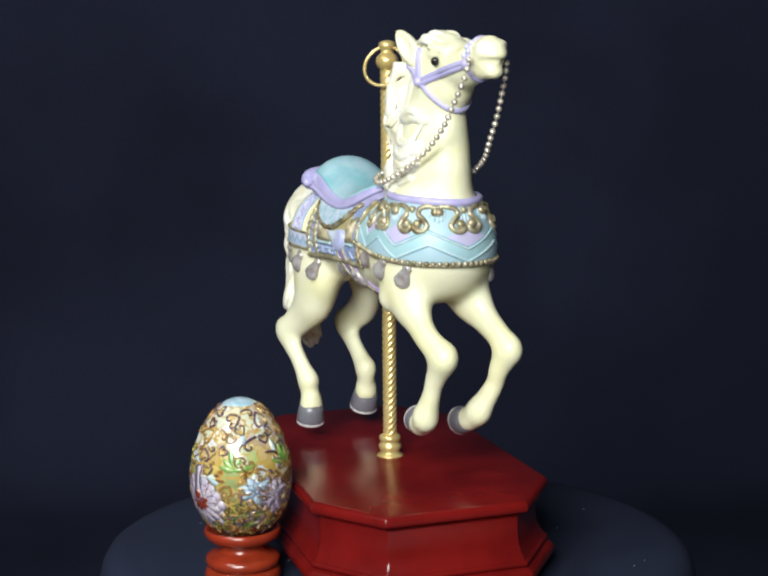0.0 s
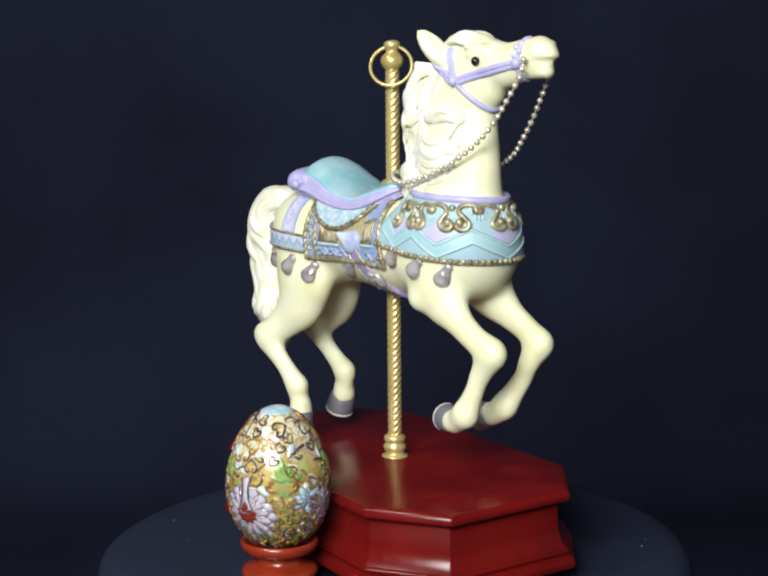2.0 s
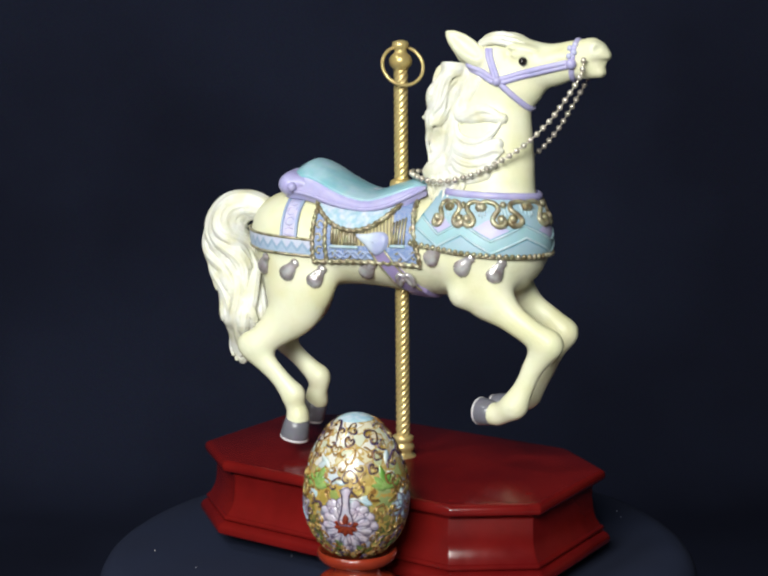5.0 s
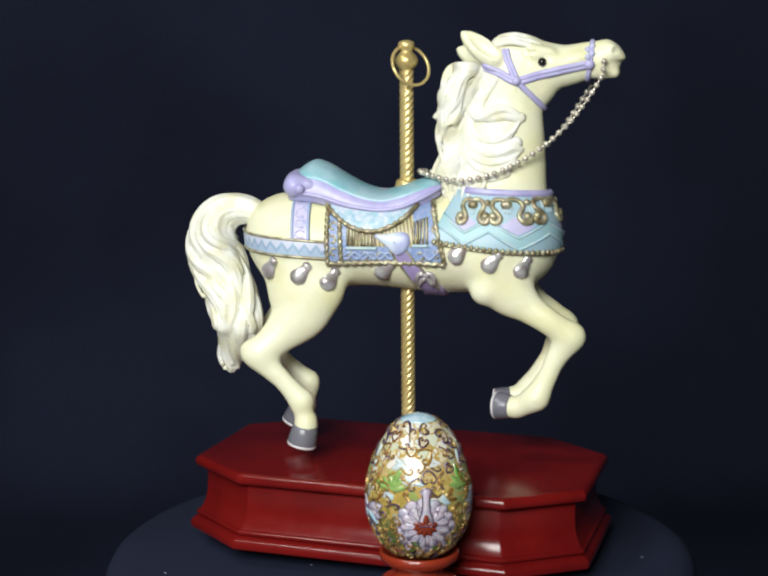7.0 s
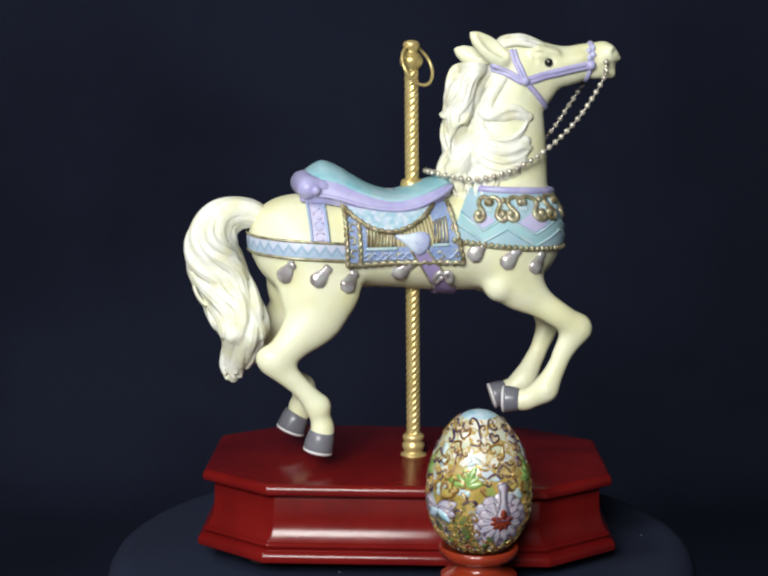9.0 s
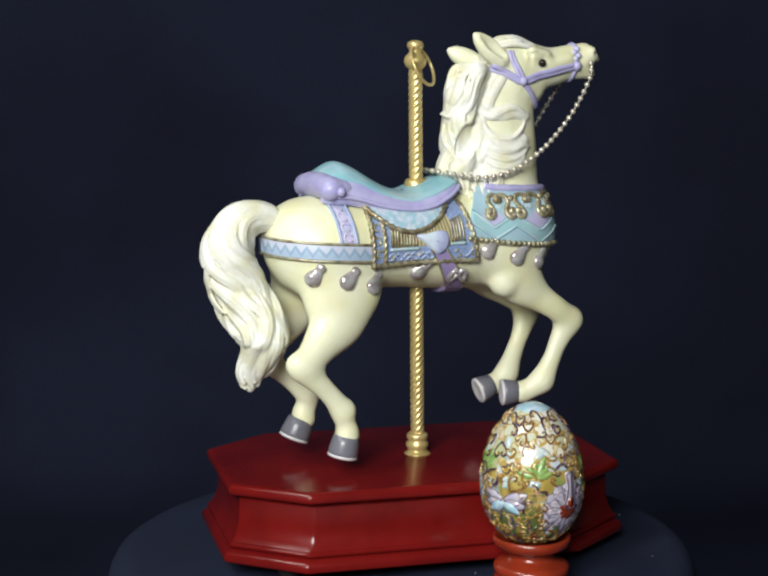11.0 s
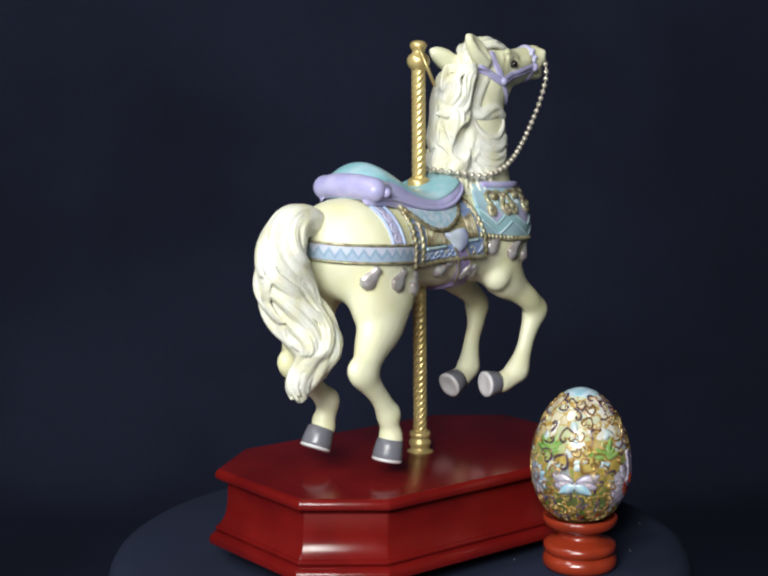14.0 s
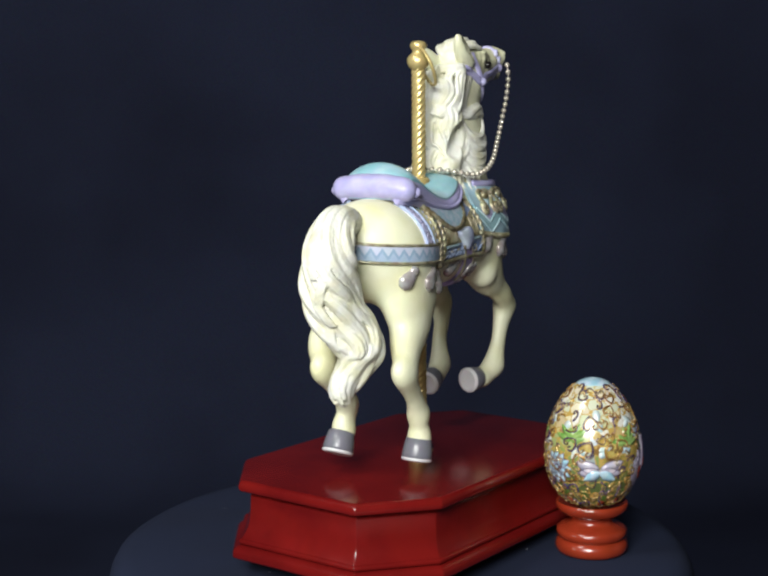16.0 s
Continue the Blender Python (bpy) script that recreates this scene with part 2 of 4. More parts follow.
def tube(points, r, sides=8, closed=False, lobes=0, depth=0.0, turns=0.0, flat=1.0):
    """A swept tube; lobes, depth and turns (per mm) twist it into a rope."""
    p = np.array(points, float)[:, :3]
    n = len(p)
    rad = np.broadcast_to(np.asarray(r, float), (n,))
    tan = np.gradient(p, axis=0)
    if closed:
        tan = np.roll(p, -1, 0) - np.roll(p, 1, 0)
    tan /= np.linalg.norm(tan, axis=1, keepdims=True) + 1e-9
    up = np.array([0, 0, 1.0]) if abs(tan[0][2]) < 0.9 else np.array([1.0, 0, 0])
    verts, faces, s = [], [], 0.0
    for i in range(n):
        side = np.cross(tan[i], up)
        side /= np.linalg.norm(side) + 1e-9
        up = np.cross(side, tan[i])
        if i:
            s += np.linalg.norm(p[i] - p[i - 1])
        for k in range(sides):
            a = 2 * math.pi * k / sides
            rr = rad[i] * (1 + depth * math.cos(lobes * a + 2 * math.pi * turns * s))
            verts.append(p[i] + rr * (math.cos(a) * side + flat * math.sin(a) * up))
    for i in range(n if closed else n - 1):
        for k in range(sides):
            j, l = (i + 1) % n, (k + 1) % sides
            faces.append([i * sides + k, i * sides + l, j * sides + l, j * sides + k])
    if not closed:
        faces.append(list(range(sides))[::-1])
        faces.append([(n - 1) * sides + k for k in range(sides)])
    return verts, faces


def lathe(rows, sides=32, place=(0, 0, 0), axis=(0, 0, 1)):
    """A turned shape from (radius, height) rows."""
    q = Vector((0, 0, 1)).rotation_difference(Vector(axis))
    verts, faces = [], []
    for r, z in rows:
        for k in range(sides):
            a = 2 * math.pi * k / sides
            verts.append(q @ Vector((max(r, 0.01) * math.cos(a), max(r, 0.01) * math.sin(a), z)) + Vector(place))
    for i in range(len(rows) - 1):
        for k in range(sides):
            l = (k + 1) % sides
            faces.append([i * sides + k, i * sides + l, (i + 1) * sides + l, (i + 1) * sides + k])
    faces.append(list(range(sides))[::-1])
    faces.append([(len(rows) - 1) * sides + k for k in range(sides)])
    return verts, faces


def ball(c, r, sides=10, rings=6):
    return lathe([(r * math.sin(math.pi * i / rings), -r * math.cos(math.pi * i / rings)) for i in range(rings + 1)], sides, c)


class Clay:
    """A field of tapered, blended limbs on a grid, turned into one smooth skin."""

    def __init__(self, low, high, step):
        self.low, self.step = np.array(low, float), step
        self.n = (np.ceil((np.array(high) - self.low) / step).astype(int) + 1)
        self.d = np.full(self.n, 12.0)

    def _box(self, low, high):
        a = np.maximum(np.floor((low - self.low) / self.step).astype(int), 0)
        b = np.minimum(np.ceil((high - self.low) / self.step).astype(int) + 1, self.n)
        if (b <= a).any():
            return None
        sl = tuple(slice(i, j) for i, j in zip(a, b))
        g = np.meshgrid(*[self.low[i] + self.step * np.arange(a[i], b[i]) for i in range(3)], indexing="ij")
        return sl, g

    def limb(self, rows, k=4.0, cut=False):
        """Rows of x, y, z, radius, and width over depth."""
        rows = [tuple(r) + (1.0,) * (5 - len(r)) for r in rows]
        if len(rows) == 1:
            rows = rows * 2
        elif len(rows) < 9:
            rows = curve(rows, 4)
        q = np.array(rows)
        m = (q[:, 3] * np.maximum(1, q[:, 4])).max() + k + 2
        whole = self._box(q[:, :3].min(0) - m, q[:, :3].max(0) + m)
        if not whole:
            return self
        sl = whole[0]
        d = np.full([w.stop - w.start for w in sl], 12.0 + k)
        for a, b in zip(q, q[1:]):
            pa, pb = a[:3], b[:3]
            m = max(a[3] * max(1, a[4]), b[3] * max(1, b[4])) + k + 2
            found = self._box(np.minimum(pa, pb) - m, np.maximum(pa, pb) + m)
            if not found:
                continue
            at, (x, y, z) = found
            at = tuple(slice(u.start - w.start, u.stop - w.start) for u, w in zip(at, sl))
            v = pb - pa
            h = np.clip(((x - pa[0]) * v[0] + (y - pa[1]) * v[1] + (z - pa[2]) * v[2]) / (v @ v + 1e-9), 0, 1)
            sy = a[4] + (b[4] - a[4]) * h
            e = np.sqrt((x - pa[0] - h * v[0]) ** 2 + ((y - pa[1] - h * v[1]) / sy) ** 2 + (z - pa[2] - h * v[2]) ** 2) - (a[3] + (b[3] - a[3]) * h)
            d[at] = np.minimum(d[at], e * np.minimum(1, sy))
        old = self.d[sl]
        if cut:
            w = np.clip(0.5 - 0.5 * (old + d) / k, 0, 1)
            self.d[sl] = old + (-d - old) * w + k * w * (1 - w)
        else:
            w = np.clip(0.5 + 0.5 * (old - d) / k, 0, 1)
            self.d[sl] = old + (d - old) * w - k * w * (1 - w)
        return self

    def skin(self, smooth=0, more=0, below=0.0):
        d, n = self.d, self.n
        c = n - 1
        acc, cnt = np.zeros((*c, 3)), np.zeros(c)
        for ax in range(3):
            o = [i for i in range(3) if i != ax]
            for e in range(4):
                st = [0, 0, 0]
                st[o[0]], st[o[1]] = e & 1, e >> 1
                en = list(st)
                en[ax] += 1
                va = d[tuple(slice(s, s + m) for s, m in zip(st, c))]
                vb = d[tuple(slice(s, s + m) for s, m in zip(en, c))]
                hit = (va < 0) != (vb < 0)
                t = np.where(hit, va / np.where(hit, va - vb, 1), 0)
                for i in range(3):
                    acc[..., i] += np.where(hit, st[i] + (t if i == ax else 0), 0)
                cnt += hit
        live = cnt > 0
        idx = np.full(c, -1)
        idx[live] = np.arange(live.sum())
        base = np.stack(np.nonzero(live), 1)
        verts = self.low + self.step * (base + acc[live] / cnt[live][:, None])
        faces = []
        for ax in range(3):
            o1, o2 = (ax + 1) % 3, (ax + 2) % 3
            a = [slice(None)] * 3
            b = [slice(None)] * 3
            a[ax], b[ax] = slice(0, -1), slice(1, None)
            va, vb = d[tuple(a)], d[tuple(b)]
            e = np.argwhere((va < 0) != (vb < 0))
            e = e[(e[:, o1] > 0) & (e[:, o2] > 0) & (e[:, o1] < c[o1]) & (e[:, o2] < c[o2])]
            ins = va[tuple(e.T)] < 0
            quad = []
            for s1, s2 in ((1, 1), (0, 1), (0, 0), (1, 0)):
                q = e.copy()
                q[:, o1] -= s1
                q[:, o2] -= s2
                quad.append(idx[tuple(q.T)])
            quad = np.stack(quad, 1)
            quad[~ins] = quad[~ins][:, ::-1]
            faces.append(quad)
        faces = np.concatenate(faces)
        edges = np.concatenate([faces[:, [i, (i + 1) % 4]] for i in range(4)])
        for turn in range(smooth + more):
            total, count = np.zeros_like(verts), np.zeros(len(verts))
            np.add.at(total, edges[:, 0], verts[edges[:, 1]])
            np.add.at(count, edges[:, 0], 1)
            share = np.where((verts[:, 2] < below) | (turn < smooth), 0.5, 0.0)[:, None]
            verts = (1 - share) * verts + share * total / np.maximum(count, 1)[:, None]
        return verts, faces


# ---- the setting ----
def structure(name, verts, faces, material, label, smooth=True):
    return tagged(part(name, [(x * 1000, y * 1000, z * 1000) for x, y, z in verts], faces, material, None, label), kind="structure")


def slab(x0, y0, z0, x1, y1, z1):
    v = [(x, y, z) for z in (z0, z1) for y in (y0, y1) for x in (x0, x1)]
    return v, [(0, 2, 3, 1), (4, 5, 7, 6), (0, 1, 5, 4), (2, 6, 7, 3), (0, 4, 6, 2), (1, 3, 7, 5)]


def build_room():
    structure("floor", *slab(-2.2, -2.6, -0.31, 2.2, 1.4, -0.258), PLASTER, "plain dim room floor")
    structure("wall_north", *slab(-2.2, 1.4, -0.258, 2.2, 1.5, 2.0), PLASTER, "plain dim wall behind the cloth backdrop")
    structure("wall_south", *slab(-2.2, -2.7, -0.258, 2.2, -2.6, 2.0), PLASTER, "plain dim wall behind the camera")
    structure("wall_west", *slab(-2.3, -2.6, -0.258, -2.2, 1.4, 2.0), PLASTER, "plain dim side wall")
    structure("wall_east", *slab(2.2, -2.6, -0.258, 2.3, 1.4, 2.0), PLASTER, "plain dim side wall")
    structure("ceiling", *slab(-2.2, -2.6, 2.0, 2.2, 1.4, 2.1), PLASTER, "plain dim ceiling")


def build_backdrop():
    """One hanging cloth that runs down and forward under the turntable."""
    verts, faces = [], []
    nu, prof = 90, []
    for i in range(24):
        prof.append((1.05, 1.5 - 1.55 * i / 23))
    for i in range(1, 9):
        a = i / 8 * math.pi / 2
        prof.append((1.05 - 0.2 * (1 - math.cos(a)), -0.05 - 0.2 * math.sin(a)))
    for i in range(1, 12):
        prof.append((0.85 - 1.45 * i / 11, -0.25))
    for j, (y, z) in enumerate(prof):
        for i in range(nu + 1):
            x = -1.3 + 2.6 * i / nu
            f = 0.008 * math.sin(5 * x + 0.8) + 0.012 * noise.noise((x * 2.2, z * 0.5, 1.7))
            f *= 1 if z > -0.2 else 0.15
            verts.append((x, y + f, z + (0.15 * f if z <= -0.2 else 0)))
    for j in range(len(prof) - 1):
        for i in range(nu):
            a = j * (nu + 1) + i
            faces.append((a, a + nu + 1, a + nu + 2, a + 1))
    ob = structure("backdrop", verts, faces, DRAPE, "dark navy cloth backdrop hanging in soft folds")
    mod = ob.modifiers.new("thickness", "SOLIDIFY")
    mod.thickness = 0.002


build_room()
build_backdrop()


# ---- the turntable under its cloth ----
def build_turntable():
    verts, faces = [], []
    sides = 180
    rows = [(0.001, 0.0), (60, 0.0), (120, 0.0), (134, -0.3), (140, -1.6), (144.5, -4.5), (147, -9), (148.5, -16), (151, -30), (154, -50), (160, -90), (168, -150), (176, -248)]
    for r, z in rows:
        fold = max(0.0, (-z - 6) / 242)
        for k in range(sides):
            a = 2 * math.pi * k / sides
            w = math.sin(9 * a + 1.2) + 0.6 * math.sin(17 * a + 0.4) + 1.5 * noise.noise((3 * math.cos(a), 3 * math.sin(a), 0.3))
            rr = r * (1 + 0.05 * fold * w) + (1.6 * noise.noise((1.5 * math.cos(a), 1.5 * math.sin(a), 4.0)) if r > 100 else 0)
            rr += 4.5 + 6.0 * math.exp(-((a - radians(222)) / 0.5) ** 2) if r > 125 else 0
            zz = z + (0.25 * noise.noise((r * 0.03 * math.cos(a), r * 0.03 * math.sin(a), 9.0)) if 20 < r < 140 else 0)
            verts.append((rr * math.cos(a), rr * math.sin(a), zz))
    for i in range(len(rows) - 1):
        for k in range(sides):
            l = (k + 1) % sides
            faces.append([i * sides + k, (i + 1) * sides + k, (i + 1) * sides + l, i * sides + l])
    root = new("turntable")
    part("cloth", verts, faces, CLOTH, root, "dark navy cloth draped over the disc")
    rng = random.Random(4)
    specks = []
    for _ in range(26):
        r, a = rng.uniform(30, 138), rng.uniform(0, 2 * math.pi)
        l = rng.uniform(0.4, 1.2)
        b = rng.uniform(0, 3)
        p = np.array([r * math.cos(a), r * math.sin(a), 0.35])
        specks.append(tube([p, p + [l * math.cos(b), l * math.sin(b), 0.2]], 0.16, 5))
    lint = part("lint", *joined(specks), SOLE, root, "tiny pale specks of lint")
    lint["kind"] = "stuff"
    return tagged(root, "round turntable draped in dark navy cloth", "turntable")


TURNTABLE = build_turntable()


# ---- the music box ----
PHI = -16.909          # the box's long side against the turntable
HORSE_YAW = 10.0       # the horse against the box
BOX_AT = (4.25, -9.53)
BOX = new("carousel_music_box")
tagged(BOX, "carousel horse music box on a red lacquered octagonal base", "music box")


def octagon(inset, z):
    """The corners of the base, moved inwards by inset."""
    lx, wy, gx, gy = 101.3 - inset, 60.0 - inset, 33.8 - 0.35 * inset, 25.4 - 0.45 * inset
    return [(-lx, wy - gy, z), (-lx, -wy + gy, z), (-lx + gx, -wy, z), (lx - gx, -wy, z), (lx, -wy + gy, z), (lx, wy - gy, z), (lx - gx, wy, z), (-lx + gx, wy, z)]


def moulding(rows):
    """A stack of octagons with slightly eased corners."""
    verts, faces = [], []
    m = 24
    for inset, z in rows:
        c = octagon(inset, z)
        for i in range(8):
            p, q, r = (np.array(c[(i + s) % 8]) for s in (-1, 0, 1))
            a = q + (p - q) / np.linalg.norm(p - q) * 0.9
            b = q + (r - q) / np.linalg.norm(r - q) * 0.9
            verts += [a, (a + b + 2 * q) / 4, b]
    for i in range(len(rows) - 1):
        for k in range(m):
            l = (k + 1) % m
            faces.append([i * m + k, i * m + l, (i + 1) * m + l, (i + 1) * m + k])
    faces.append([(len(rows) - 1) * m + k for k in range(m)])
    faces.append([k for k in range(m)][::-1])
    return verts, faces


def build_base():
    base = part("base", *moulding([(7, -29), (1.5, -28.8), (2.3, -27.6), (3.2, -26), (4.1, -24), (4.8, -21.5), (5.2, -18.5), (5.4, -15), (5.5, -11), (5.4, -8.5), (6.5, -6.5)]), WOOD, BOX, "red lacquered wooden octagonal box", crease=27)
    base.matrix_basis = Matrix.Rotation(0.01696, 4, "Y") @ Matrix.Rotation(0.01333, 4, "X") @ Matrix.Translation((-0.0033, 0.0002, 0.0011))
    part("top_board", *moulding([(6.5, -6.9), (4.5, -6.3), (2.2, -5.9), (1.1, -5.5), (0.4, -4.9), (0.05, -4.0), (0, -3.1), (0.15, -2.2), (0.5, -1.3), (1.1, -0.6), (1.9, -0.2), (2.8, 0)]), WOOD, base, crease=27)
    part("bead_moulding", *moulding([(2.2, -31.9), (1.0, -31.6), (0.4, -31.1), (0.15, -30.4), (0.25, -29.7), (0.7, -29.1), (1.4, -28.75), (6, -28.6)]), WOOD, base, crease=27)
    part("plinth", *moulding([(-1.5, -38.2), (-2.1, -38.0), (-2.5, -37.4), (-2.6, -36.4), (-2.6, -35.3), (-2.3, -34.3), (-1.8, -33.5), (-1.0, -32.8), (0.0, -32.2), (1.2, -31.8), (6, -31.5)]), WOOD, base, crease=27)
    for x in (-72, 72):
        for y in (-36, 36):
            part("foot", *lathe([(5.5, -46.0), (6, -45.5), (6, -39.0), (5.5, -38.0)], 20, (x, y, 0)), RUBBER, base, "black rubber foot")
    return base


build_base()


def build_pole():
    z = np.linspace(8, 200, 640)
    pole = part("pole", *tube(np.stack([0 * z, 0 * z, z], 1), 3.35, 40, lobes=6, depth=0.075, turns=0.30), BRASS, BOX, "twisted brass carousel pole")
    part("finial", *lathe([(3.3, 197.6), (3.7, 198.4), (4.9, 199.4), (5.6, 201.0), (5.8, 202.6), (5.2, 204.4), (4.0, 205.6), (3.2, 206.4), (3.0, 207.4), (3.6, 208.2), (4.2, 209.2), (4.2, 210.6), (3.4, 211.8), (1.4, 212.4), (0, 212.5)], 32), BRASS, pole, "brass ball finial")
    part("collar", *lathe([(6.9, 0), (7.1, 0.6), (6.6, 1.6), (5.2, 2.2), (4.8, 3.4), (5.4, 4.2), (5.9, 5.6), (5.8, 6.8), (4.8, 7.8), (4.7, 8.6), (5.5, 9.2), (5.5, 11.2), (4.6, 12.0), (3.3, 12.2)], 32), BRASS, pole, "brass foot collar")
    yaw = radians(-41)
    n = Vector((math.cos(yaw), math.sin(yaw), 0))
    s = Vector((-math.sin(yaw), math.cos(yaw), 0))
    down = (Vector((0, 0, -1)) + n * 0.42).normalized()
    mid = Vector((0, 0, 209.4)) + down * 10.4
    part("ring", *tube([mid + 10.4 * (math.cos(a) * s - math.sin(a) * down) for a in np.linspace(0, 2 * math.pi, 64, endpoint=False)], 0.85, 10, closed=True), BRASS, pole, "loose brass hanging ring")
    part("saddle_bush", *lathe([(5.6, 138), (6, 140), (5.6, 142.5), (4.6, 143.5), (3.2, 143.6)], 24), BRASS, pole, "brass bush in the saddle")


build_pole()


# ---- the horse; x ahead, y to its left, z up from the box's top ----
def build_body():
    c = Clay((-97, -40, 18), (113, 40, 224), 1.0)
    # barrel, chest and rump
    c.limb([(-56, 0, 112, 25, 1.06), (-20, 0, 113, 23.5, 1.08), (18, 0, 111.5, 25, 1.06), (50, 0, 114, 27, 0.98)], 6)
    c.limb([(-66, 0, 118, 15, 1.1)], 8)
    # haunches and hind legs
    for s, hock, shank, fet, past in ((-1, (-73.5, -24.5, 56.5), (-60.5, -23.5, 44), (-51.5, -22, 33), (-49.5, -21.5, 24)), (1, (-80, 14.5, 57), (-67, 14.3, 46), (-55, 14.5, 35.5), (-57, 15.6, 26.5))):
        dx, g = (-1, 1.0) if s < 0 else (-9, 0.78)
        c.limb([(-50, s * 12, 108, 19, 0.8), (-50 + dx, s * 16, 91, 18.6 * g, 0.62), (-50.5 + dx, s * 18, 79, 15.0 * g, 0.62), (-60 + 0.9 * dx, s * 20, 68, 10.2, 0.72), (hock[0] + 2, hock[1], hock[2] + 2, 7.4, 0.74)], 6)
        c.limb([(*hock, 7.2, 0.72), (*shank, 5.4, 0.78), (*fet, 6.4, 0.84)], 3)
        c.limb([(hock[0] - 4, hock[1], hock[2] + 3, 4.2, 0.8)], 4)
        c.limb([(*fet, 6.7, 0.86), (fet[0] + 0.6, fet[1], fet[2] - 6, 4.7, 0.9), (*past, 6.0, 0.95), (past[0], past[1], past[2] - 4, 6.5, 0.98)], 1.6)
    # shoulders and fore legs
    for s, knee, can, fet, past in ((-1, (82.4, -15.8, 67), (72, -16.2, 48.5), (65.6, -16, 36), (57, -13.2, 30.5)), (1, (78.8, 21.4, 66.8), (70.8, 18.9, 49), (62.4, 15.0, 34.8), (55.5, 14.8, 29.5))):
        c.limb([(42, s * 15, 108, 17, 0.75), (50, s * 16, 92, 13.6, 0.72), (61.4, s * 17 + 0.5 + 0.9 * s, 81.2 - 0.5 * s, 8.3, 0.76), (72, s * 17.6 + 0.6 + 1.4 * s, 74 - 0.5 * s, 6.9, 0.78), (*knee, 7.1, 0.82)], 5)
        c.limb([(*knee, 7.2, 0.85), (can[0] + 3, can[1], can[2] + 7, 5.7, 0.78), (*can, 5.3, 0.78), (*fet, 6.6, 0.84)], 3)
        c.limb([(*fet, 6.3, 0.86), (*past, 5.8, 0.95), (past[0] - 3, past[1] + (1 if s < 0 else 0.3), past[2] - 0.2, 6.1, 1.0)], 3)
    for s in (-1, 1):
        c.limb([(46, s * 19, 99, 9.0, 0.8), (41, s * 18.8, 90.6, 8.6, 0.9)], 1.0)
    c.limb([(-41.5, -18.5, 91, 12.2, 0.62)], 4)
    # neck
    c.limb([(44, 0, 122, 26, 0.85), (46, 0, 142, 24, 0.66), (46.5, 0, 160, 22.5, 0.63), (49, 0, 178, 18.5, 0.64), (51, 0.5, 192, 15.5, 0.7)], 6)
    # head
    c.limb([(54, 0.5, 200, 14.4, 0.74), (66, 0, 199.5, 11.8, 0.88), (78, -0.7, 199.0, 10.2, 0.85), (90, -1.2, 201.8, 8.8, 0.78), (97.5, -1.6, 203, 8.0, 0.86)], 4)
    c.limb([(56, 0.5, 191.5, 13.5, 0.92), (64, 0, 189.5, 10.5, 0.9)], 4)
    c.limb([(52, 0.5, 207, 7.4, 0.9), (60, 0, 207, 6.0, 1.1)], 4)
    c.limb([(98.5, -1.6, 204, 6.9, 0.9), (104.2, -1.6, 202.6, 3.4, 1.3)], 2.5)
    c.limb([(94, -1.2, 196.6, 4.2, 1.2), (102.2, -1.4, 195.6, 2.9, 1.4)], 1.5)
    # brows and cheek bones
    for s in (-1, 1):
        c.limb([(62, s * 8.5, 206, 4.0), (71, s * 8.2, 204.5, 3.0)], 3)
        c.limb([(72, s * 8.2, 199, 2.6), (86, s * 6.4 - 1, 203, 2.4)], 3)
        c.limb([(100.8, s * 4.8 - 1.6, 206.2, 3.2)], 2)
    # mouth, nostrils and eye hollows
    for s in (-1, 1):
        c.limb([(91.5, s * 8.5 - 1.4, 198.6, 0.9), (98, s * 8.4 - 1.4, 199.2, 2.2), (104, s * 6.0 - 1.4, 199.4, 2.4), (108.5, -1.4, 199.0, 2.6)], 0.5, cut=True)
        c.limb([(102.6, s * 7.6 - 1.6, 205.8, 1.9), (105.2, s * 5.4 - 1.6, 207.6, 1.7)], 0.7, cut=True)
        c.limb([(67.6, s * 13.0, 201, 3.0)], 1.2, cut=True)
        c.limb([(62, s * 11.8, 205.6, 0.8), (66.5, s * 12.2, 205.2, 1.1), (72, s * 10.6, 203.4, 0.7)], 0.7, cut=True)
        c.limb([(62.5, s * 12.6, 197.4, 0.7), (67, s * 12.8, 196.8, 1.0), (72, s * 11.4, 198.4, 0.7)], 0.7, cut=True)
        for x0, z0, x1, z1 in ((55.5, 206.5, 57.5, 200.5), (58.5, 207.6, 60.5, 203.0), (61.0, 203.6, 58.6, 199.4)):
            c.limb([(x0, s * 10.8, z0, 0.6), (0.5 * (x0 + x1) + 0.8, s * 11.4, 0.5 * (z0 + z1), 1.3), (x1, s * 12.0, z1, 0.6)], 0.8, cut=True)
    # ears
    for root, tip in (((43.5, -8.5, 203), (28.6, -9.4, 215.2)), ((40, 8.5, 200.5), (25, 11.5, 208))):
        r, t = np.array(root), np.array(tip)
        c.limb([(*r, 5.2, 0.9), (*(0.6 * r + 0.4 * t), 5.6, 0.8), (*(0.25 * r + 0.75 * t), 4.0, 0.75), (*t, 1.3, 0.8)], 2.5)
        out = np.array([0.35, -1.0 if root[1] < 0 else 1.0, 0.5])
        c.limb([(*(0.95 * r + 0.05 * t + 4.0 * out), 2.6, 0.8), (*(0.6 * r + 0.4 * t + 3.2 * out), 3.2, 0.8), (*(0.22 * r + 0.78 * t + 2.6 * out), 1.7, 0.8)], 0.9, cut=True)
    z = c.low[2] + c.step * np.arange(c.n[2])
